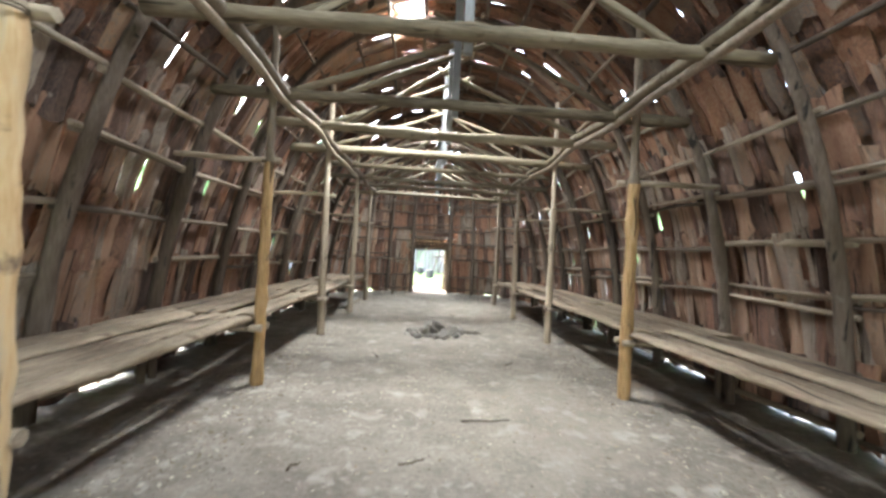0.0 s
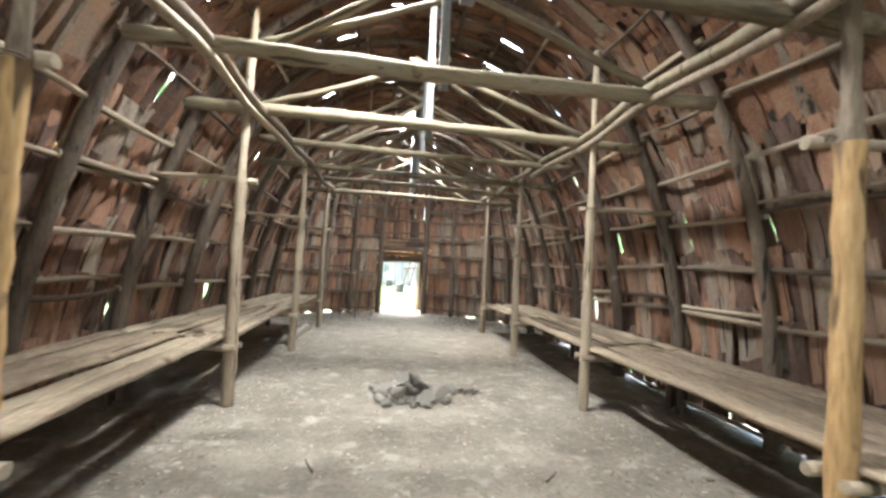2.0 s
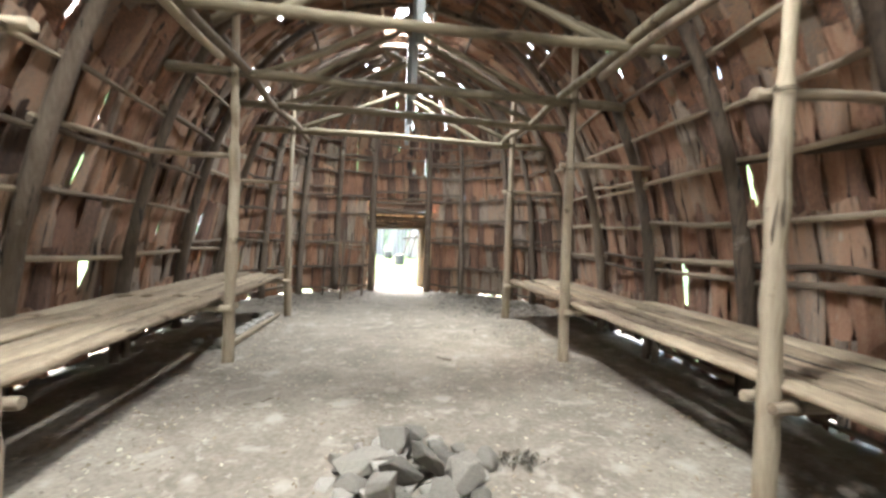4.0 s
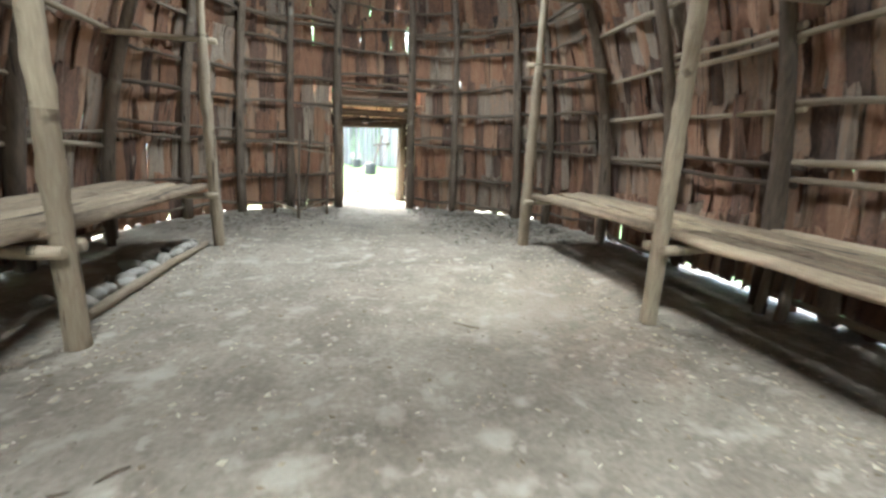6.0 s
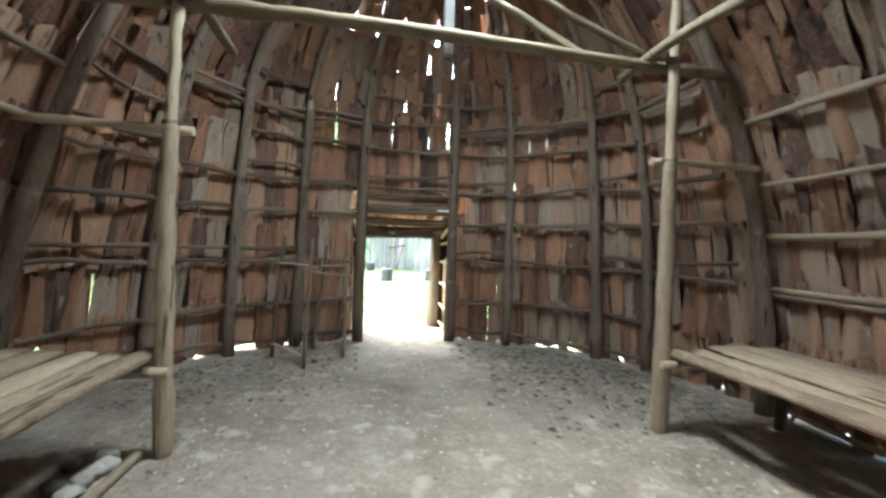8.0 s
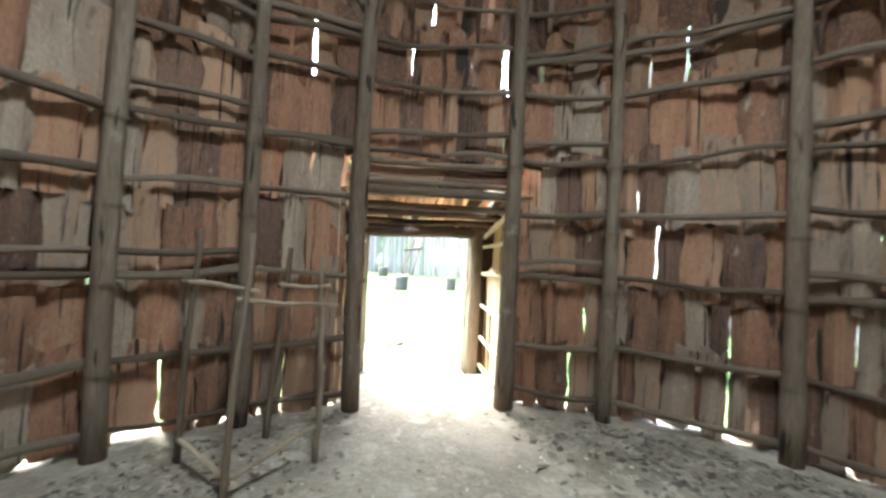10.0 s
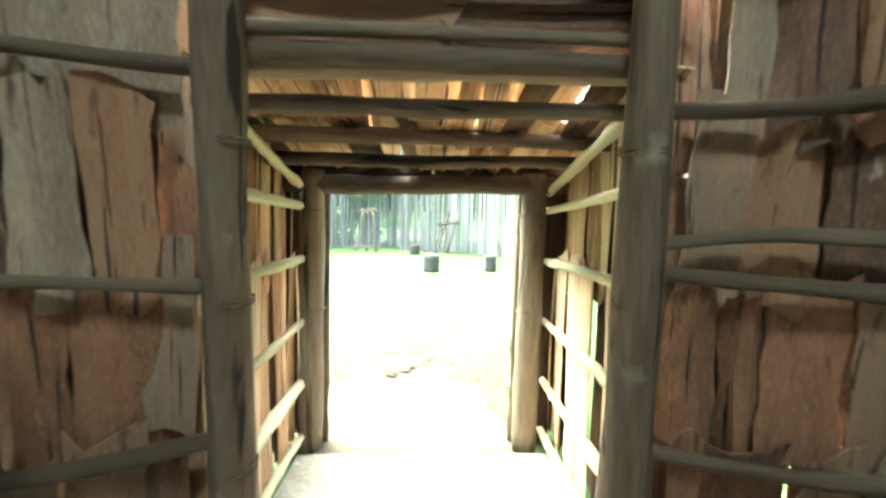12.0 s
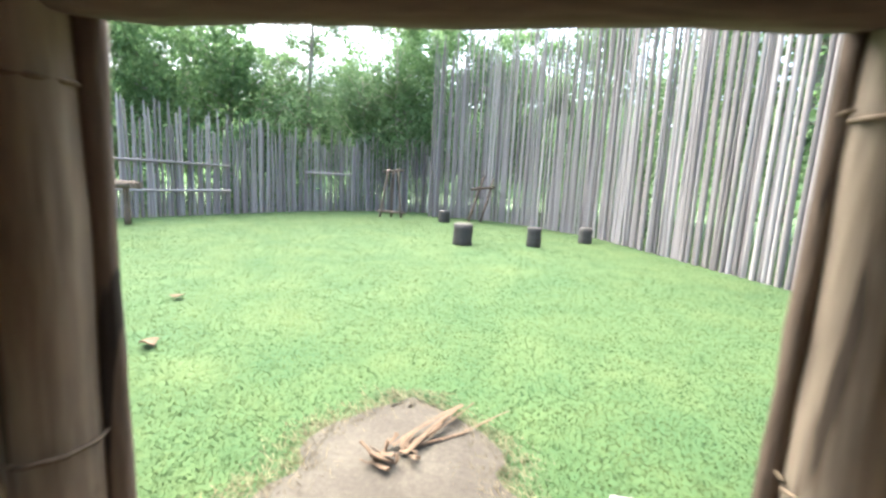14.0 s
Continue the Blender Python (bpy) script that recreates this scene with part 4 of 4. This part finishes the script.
for k in range(120):
    x, y = 1.12 + R.gauss(0, 0.085), 8.2 + R.gauss(0, 0.05)
    a, e, h = R.uniform(0, 6.28), R.uniform(0.012, 0.03), R.uniform(0.02, 0.07)
    o = len(verts)
    c, d = math.cos(a) * e, math.sin(a) * e
    verts += [(x, y, 0.015), (x + c - d * 0.5, y + d + c * 0.5, h), (x + 2 * c, y + 2 * d, h * 1.1), (x + c + d * 0.5, y + d - c * 0.5, h * 0.9)]
    faces.append((o, o + 1, o + 2, o + 3))
put("weed", mesh_of("weed", verts, faces, M_LITTER), label="small withered grey weed growing beside the hearth", category="plant", kind="stuff")

# ---- outside ----
def outline(points, steps=6):
    out = []
    n = len(points)
    for i in range(n - 1):
        p0, p1, p2, p3 = (Vector(points[max(i - 1, 0)]), Vector(points[i]), Vector(points[i + 1]), Vector(points[min(i + 2, n - 1)]))
        for k in range(steps):
            t = k / steps
            out.append(0.5 * (2 * p1 + (p2 - p0) * t + (2 * p0 - 5 * p1 + 4 * p2 - p3) * t * t + (3 * p1 - p0 - 3 * p2 + p3) * t ** 3))
    out.append(Vector(points[-1]))
    return out


def bed_half(y):
    """Half width of the bare earth before the door."""
    t = (y - 18.1) / 2.05
    return max(0.0, (0.82 - 0.12 * t) * math.sqrt(max(0.0, 1 - t * t)) + 0.13 * noise.noise(Vector((y * 2.3, 1.3, 0))) + 0.05 * noise.noise(Vector((y * 9.0, 4.3, 0))))


v, f = [], []
for j in range(25):
    y = 17.97 + 2.18 * j / 24
    for i in range(13):
        x = 0.15 + bed_half(y) * (i / 6 - 1) + 0.06 * noise.noise(Vector((i * 0.9, y * 5, 0)))
        v.append((x, y, 0.010 + 0.012 * noise.noise(Vector((x * 4, y * 4, 0))) ** 2 - 0.04 * max(0.0, min(1.0, (18.13 - y) / 0.12))))
for j in range(24):
    for i in range(12):
        a = j * 13 + i
        f.append((a, a + 1, a + 14, a + 13))
put("path", mesh_of("path", v, f, M_SAND, True), label="worn patch of bare sandy soil at the door", category="path", kind="structure")


def grass_field(name, count, reach, seed, label):
    """Short blades and clover leaves, thickest near the house."""
    rng = np.random.RandomState(seed)
    y = reach[0] + (reach[1] - reach[0]) * rng.rand(count) ** 2.2
    x = 0.3 + rng.uniform(-1, 1, count) * (2.0 + 0.85 * (y - 17.5))
    half = np.array([bed_half(e) if e < 20.3 else 0.0 for e in np.arange(reach[0], 20.4, 0.01)])
    bare = np.where(y < 20.3, half[np.clip(((y - reach[0]) / 0.01).astype(int), 0, len(half) - 1)], 0.0)
    keep = (np.abs(x - 0.15) > bare * rng.uniform(0.7, 1.12, count)) & (x > -13) & (x < 8)
    x, y = x[keep], y[keep]
    n = len(x)
    far = 1 + 0.16 * (y - 18)
    a, b, h = rng.uniform(0, 6.28, n), rng.uniform(0, 6.28, n), rng.uniform(0.008, 0.026, n)
    w, lean = rng.uniform(0.0022, 0.0048, n) * far, rng.uniform(0.4, 1.3, n) * h * (1 + 0.05 * (y - 18))
    z = np.array([ground_height(i, j) for i, j in zip(x, y)]) - 0.004
    p0 = np.stack([x - np.cos(a) * w, y - np.sin(a) * w, z], 1)
    p1 = np.stack([x + np.cos(a) * w, y + np.sin(a) * w, z], 1)
    p2 = np.stack([x + lean * np.cos(b), y + lean * np.sin(b), z + h], 1)
    verts = np.stack([p0, p1, p2], 1).reshape(-1, 3)
    me = bpy.data.meshes.new(name)
    me.from_pydata(verts.tolist(), [], np.arange(3 * n).reshape(-1, 3).tolist())
    me.materials.append(M_GRASS)
    put(name, me, label=label, category="grass", kind="stuff")


grass_field("grass", 420000, (18.2, 38.5), 1, "short bright green clover and mown grass")

verts, faces = [], []
for k in range(5200):
    y = R.uniform(18.3, 20.25)
    side = R.choice((-1, 1))
    x = 0.15 + side * (bed_half(min(y, 20.1)) + R.gauss(0.03, 0.10))
    a, e = R.uniform(0, 6.28), R.uniform(0.02, 0.07)
    o = len(verts)
    verts += [(x, y, 0.006), (x + 0.004, y + 0.003, 0.006), (x + e * math.cos(a), y + e * math.sin(a), R.uniform(0.01, 0.05))]
    faces.append((o, o + 1, o + 2))
put("straw", mesh_of("straw", verts, faces, M_STRAW), label="dry straw at the edge of the bare soil", category="straw", kind="stuff")

STAKES = pole_set("palisade_post", M_PALISADE, 10, sides=7, n=7, rough=0.1, bend=0.6, point=True, taper=0.6)


def palisade(points, height, radius, label, gap=0.0):
    line = outline(points, 12)
    t = thing("palisade", (*line[0][:2], 0), label, "fence")
    d, k, prev = 0.0, 0, line[0]
    for p in line[1:]:
        seg = (p - prev).length
        while d < seg:
            q = prev.lerp(p, d / seg)
            r = R.uniform(*radius)
            h = R.uniform(*height)
            x, y = q.x + R.uniform(-0.05, 0.05), q.y + R.uniform(-0.05, 0.05)
            between(R.choice(STAKES), (x, y, -0.08), (x + R.uniform(-0.07, 0.07), y + R.uniform(-0.07, 0.07), h), r, "palisade_post", t)
            d += r * 2 * R.uniform(0.85, 1.15) + gap * R.random()
        d -= seg
        prev = p
    return t


palisade([(8.6, 18.0), (7.2, 21.0), (6.2, 24.2), (5.5, 28.0), (4.6, 32.0), (2.4, 35.6), (0.6, 36.6), (-0.9, 36.9)], (6.3, 8.2), (0.036, 0.056), "tall grey palisade of upright pole stakes", 0.012)
low = palisade([(-0.6, 39.2), (-3.0, 39.0), (-6.2, 36.6), (-8.2, 33.0), (-10.2, 29.5), (-13, 26)], (2.7, 3.8), (0.032, 0.055), "low grey palisade of thin pointed stakes", 0.02)
for a, b, z in (((-10.4, 29.0), (-8.0, 33.0), 1.75), ((-10.4, 29.0), (-8.0, 33.0), 0.85), ((-6.4, 36.2), (-4.6, 37.6), 1.7)):
    local_timber("palisade_rail", (*a, z), (*b, z), 0.05, 0.045, M_PALISADE, parent=low)


def stump(x, y, r, h):
    t = thing("stump", (x, y, 0), "dark sawn log stump standing on the grass", "stump", "log seats")
    n, sides = 5, 18
    pts = [Vector((0, 0, -0.03 + (h + 0.03) * i / n)) for i in range(n + 1)]
    me = tube("trunk", pts, [r * (1.06 - 0.08 * i / n) for i in range(n + 1)], M_STUMP, sides, 0.06)
    trunk = put("trunk", me, Matrix.Translation((x, y, 0)), t)
    bm = bmesh.new()
    bmesh.ops.create_cone(bm, cap_ends=True, segments=18, radius1=r * 0.95, radius2=r * 0.92, depth=0.02)
    me = bpy.data.meshes.new("cut_face")
    bm.to_mesh(me)
    me.materials.append(M_CUT)
    put("cut_face", me, Matrix.Translation((x, y, h + 0.004)), trunk, "weathered sawn wood")


for x, y, r, h in ((0.58, 28.1, 0.25, 0.50), (2.42, 28.4, 0.18, 0.46), (4.1, 29.6, 0.17, 0.42), (-0.1, 34.4, 0.22, 0.42)):
    stump(x, y, r, h)

stand = thing("pole_stand", (-2.3, 35.2, 0), "small stand of crossed grey poles on grass", "rack")
for a, b in (((-2.8, 35.0, 0), (-2.5, 35.1, 2.0)), ((-1.9, 35.0, 0), (-2.1, 35.1, 2.0)), ((-2.4, 35.6, 0), (-2.3, 35.2, 1.9)), ((-2.75, 35.1, 1.85), (-1.85, 35.1, 1.95)), ((-2.9, 35.0, 0.25), (-1.7, 35.0, 0.2))):
    local_timber("pole", a, b, 0.05, 0.04, M_RIB, n=5, parent=stand)
ladder = thing("leaning_frame", (1.4, 35.6, 0), "dark crossed poles leaning on the palisade", "frame")
for a, b in (((0.9, 35.1, 0), (1.5, 35.9, 1.9)), ((1.4, 35.0, 0), (1.9, 35.8, 1.8)), ((0.95, 35.4, 1.3), (1.95, 35.6, 1.45))):
    local_timber("pole", a, b, 0.055, 0.05, M_RIB, n=5, parent=ladder)
bench_out = thing("log_table", (-8.4, 28.6, 0), "rough plank table of split logs by palisade", "table")
for x in (-9.5, -8.5):
    local_timber("leg", (x, 28.6, -0.03), (x, 28.6, 1.0), 0.08, 0.07, M_RIB, n=5, parent=bench_out)
for y in (28.42, 28.6, 28.78):
    local_timber("slab", (-9.9, y, 1.04), (-8.2, y, 1.04), 0.09, 0.09, M_RIB, n=6, parent=bench_out, squash=0.6)

# splintered bark lying on the bare soil
verts, faces = [], []
for k in range(6):
    a = Vector((0.12, 19.52, 0.03)) + Vector((R.uniform(-0.05, 0.05), R.uniform(-0.03, 0.03), R.uniform(0, 0.02)))
    b = Vector((0.56, 20.02, 0.05)) + Vector((R.uniform(-0.10, 0.03) if k else 0.22, R.uniform(-0.08, 0.02), R.uniform(0, 0.04)))
    dv, df = tube_data(wobble(a, b, 8, 0.03), [R.uniform(0.008, 0.022) * (1 - 0.06 * i) for i in range(9)], 5, 0.3, R, 0.35)
    o = len(verts)
    verts += dv
    faces += [tuple(i + o for i in q) for q in df]
for k in range(14):
    a = Vector((0.12, 19.5, 0.03)) + Vector((R.uniform(-0.16, 0.16), R.uniform(-0.1, 0.1), 0))
    dv, df = tube_data(wobble(a, a + Vector((R.uniform(-0.12, 0.12), R.uniform(-0.1, 0.1), R.uniform(0.01, 0.07))), 3, 0.01), [R.uniform(0.008, 0.025)] * 4, 5, 0.3, R, 0.3)
    o = len(verts)
    verts += dv
    faces += [tuple(i + o for i in q) for q in df]
put("bark_splinter", mesh_of("bark_splinter", verts, faces, M_SPLINT), label="splintered orange-brown bark strip on bare soil", category="bark")
for x, y in ((-2.2, 20.85), (1.27, 19.02), (-2.9, 22.2), (1.16, 19.24)):
    m = pose(x, y, 0.03, -80 + R.uniform(-9, 9), R.uniform(-10, 10), R.uniform(0, 360)) @ Matrix.Diagonal((0.11, 0.6, 0.15, 1))
    put("bark_flake", mesh_of("bark_flake", *SHEET_DATA[R.randrange(24)], M_FLAKE if x > 0 else M_SPLINT), m, None, "pale curled bark flake lying in grass" if x > 0 else "small brown curled bark flake lying in grass", "bark", "bark flakes")


# ---- trees beyond the palisade ----
def tree(seed, height, spread_r, count):
    rng = random.Random(seed)
    t = thing("tree", (0, 0, 0), "slender broad-leaved tree in full summer leaf", "tree", "woods behind the palisade")
    lean = Vector((rng.uniform(-0.6, 0.6), rng.uniform(-0.6, 0.6), height))
    pts = wobble((0, 0, -0.2), lean, 12, 0.25, rng)
    verts, faces = tube_data(pts, [0.17 * (1 - 0.85 * i / 12) + 0.012 for i in range(13)], 8, 0.08, rng)
    clumps = []
    for k in range(26):
        h = rng.uniform(0.22, 0.97)
        base = pts[int(h * 12)]
        a = rng.uniform(0, 6.28)
        reach = spread_r * (1.1 - 0.7 * abs(h - 0.5)) * rng.uniform(0.5, 1.05)
        tip = base + Vector((math.cos(a) * reach, math.sin(a) * reach, reach * rng.uniform(0.1, 0.6)))
        line = wobble(base, tip, 5, 0.12, rng)
        dv, df = tube_data(line, [0.045 * (1 - 0.8 * i / 5) + 0.005 for i in range(6)], 5, 0.1, rng)
        o = len(verts)
        verts += dv
        faces += [tuple(i + o for i in q) for q in df]
        clumps += [(line[3], reach * 0.35), (line[4], reach * 0.38), (line[5], reach * 0.4)]
    put("trunk", mesh_of("trunk", verts, faces, M_TRUNK, True), None, t)
    nr = np.random.RandomState(seed)
    verts, faces = [], []
    for k in range(count):
        c, r = clumps[nr.randint(len(clumps))]
        p = Vector(c) + Vector(nr.normal(0, 1, 3).tolist()) * r * 0.55
        u = Vector(nr.normal(0, 1, 3).tolist()).normalized()
        w = u.orthogonal().normalized()
        s = nr.uniform(0.055, 0.12)
        o = len(verts)
        verts += [p - u * s, p + w * s * 0.6, p + u * s, p - w * s * 0.6]
        faces.append((o, o + 1, o + 2, o + 3))
    put("crown", mesh_of("crown", verts, faces, M_LEAF), None, t)
    return t


def shrubs(name, line, count, seed):
    """Leafy undergrowth along a line, as one mass of leaves."""
    nr = np.random.RandomState(seed)
    pts = outline(line, 10)
    heads = []
    for k in range(70):
        q = pts[nr.randint(len(pts))]
        heads.append((Vector((q.x + nr.normal(0, 0.7), q.y + nr.normal(0, 0.7), nr.uniform(0.3, 3.2))), nr.uniform(0.4, 0.9)))
    verts, faces = [], []
    for k in range(count):
        c, r = heads[nr.randint(len(heads))]
        p = c + Vector(nr.normal(0, 1, 3).tolist()) * r * 0.6
        p.z = max(p.z, 0.02)
        u = Vector(nr.normal(0, 1, 3).tolist()).normalized()
        w = u.orthogonal().normalized()
        e = nr.uniform(0.06, 0.13)
        o = len(verts)
        verts += [p - u * e, p + w * e * 0.6, p + u * e, p - w * e * 0.6]
        faces.append((o, o + 1, o + 2, o + 3))
    put(name, mesh_of(name, verts, faces, M_LEAF), label="dense leafy undergrowth behind the palisade", category="shrubs", kind="stuff")


shrubs("undergrowth", [(2, 41), (-3.2, 41.2), (-7.2, 39), (-10, 35.5), (-12.8, 31.5), (-15, 28)], 16000, 4)
shrubs("undergrowth", [(0, 40), (4.5, 38.5), (7.5, 34), (8.6, 29), (9.6, 24), (11, 20)], 9000, 6)
kinds = [tree(3, 11.0, 2.8, 12500), tree(5, 13.0, 3.2, 14000), tree(8, 8.0, 2.8, 11000)]
spots = [(-3.5, 42), (-7.5, 40.5), (-11, 38), (-13.5, 34), (-1.2, 43), (-5.5, 45), (-9.5, 44), (-14, 41), (1.5, 42), (5, 41), (8.5, 37), (10, 31), (10.5, 26), (-17, 36), (-16.5, 30), (3.5, 46), (-2, 48), (-7, 50), (-12.5, 48), (8, 44), (12.5, 34), (-17.5, 45), (-21, 38), (12, 42), (-4.6, 41), (-9.2, 38.6), (-12.2, 35.5), (-2.6, 41.2)]
for k, (x, y) in enumerate(spots):
    low_one = k >= 24
    src = kinds[2] if low_one else kinds[k % 3]
    m = pose(x + R.uniform(-0.6, 0.6), y + R.uniform(-0.6, 0.6), 0, 0, 0, R.uniform(0, 360))
    s = R.uniform(0.9, 1.2) * (0.7 if low_one else 1.0)
    if k < 3:
        src.matrix_basis = m @ Matrix.Scale(s, 4)
    else:
        copy_thing(src, m @ Matrix.Scale(s, 4))
# wooded distance
v, f = [], []
n = 120
for i in range(n + 1):
    a = math.pi * 2 * i / n
    rad = 75
    h = 13 + 4 * noise.noise(Vector((math.cos(a) * 9, math.sin(a) * 9, 0))) + R.uniform(-1.2, 1.2)
    v += [(rad * math.cos(a), 10 + rad * math.sin(a), -1), (rad * math.cos(a), 10 + rad * math.sin(a), h)]
for i in range(n):
    f.append((2 * i, 2 * i + 1, 2 * i + 3, 2 * i + 2))
put("backdrop", mesh_of("backdrop", v, f, M_LEAF, True), label="distant green woodland edge", category="woods", kind="structure")

# ---- bark sheets of the walls ----
for zone, (s0, s1, per) in SPANS.items():
    verts, faces, count = [], [], 0
    for k in range(5):
        for layer, m in bark_course(zone, k * COURSE + 0.03, s0, s1, per):
            hidden = zone == "south" or m.translation.y < 1.2
            if layer == 0 and not hidden and count < 420:
                put("bark_sheet", (END_SHEETS if zone == "north" else SHEETS)[R.randrange(24)], m, WALLS[zone])
                count += 1
            else:
                dv, df = CALM_DATA[R.randrange(24)]
                o = len(verts)
                verts += [m @ Vector(p) for p in dv]
                faces += [tuple(i + o for i in q) for q in df]
    # the backing shares the roof's darkened colour, shade included
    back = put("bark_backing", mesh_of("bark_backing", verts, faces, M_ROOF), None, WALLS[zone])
    tagged(back, "second layer of dark bark behind the sheets", kind="stuff")
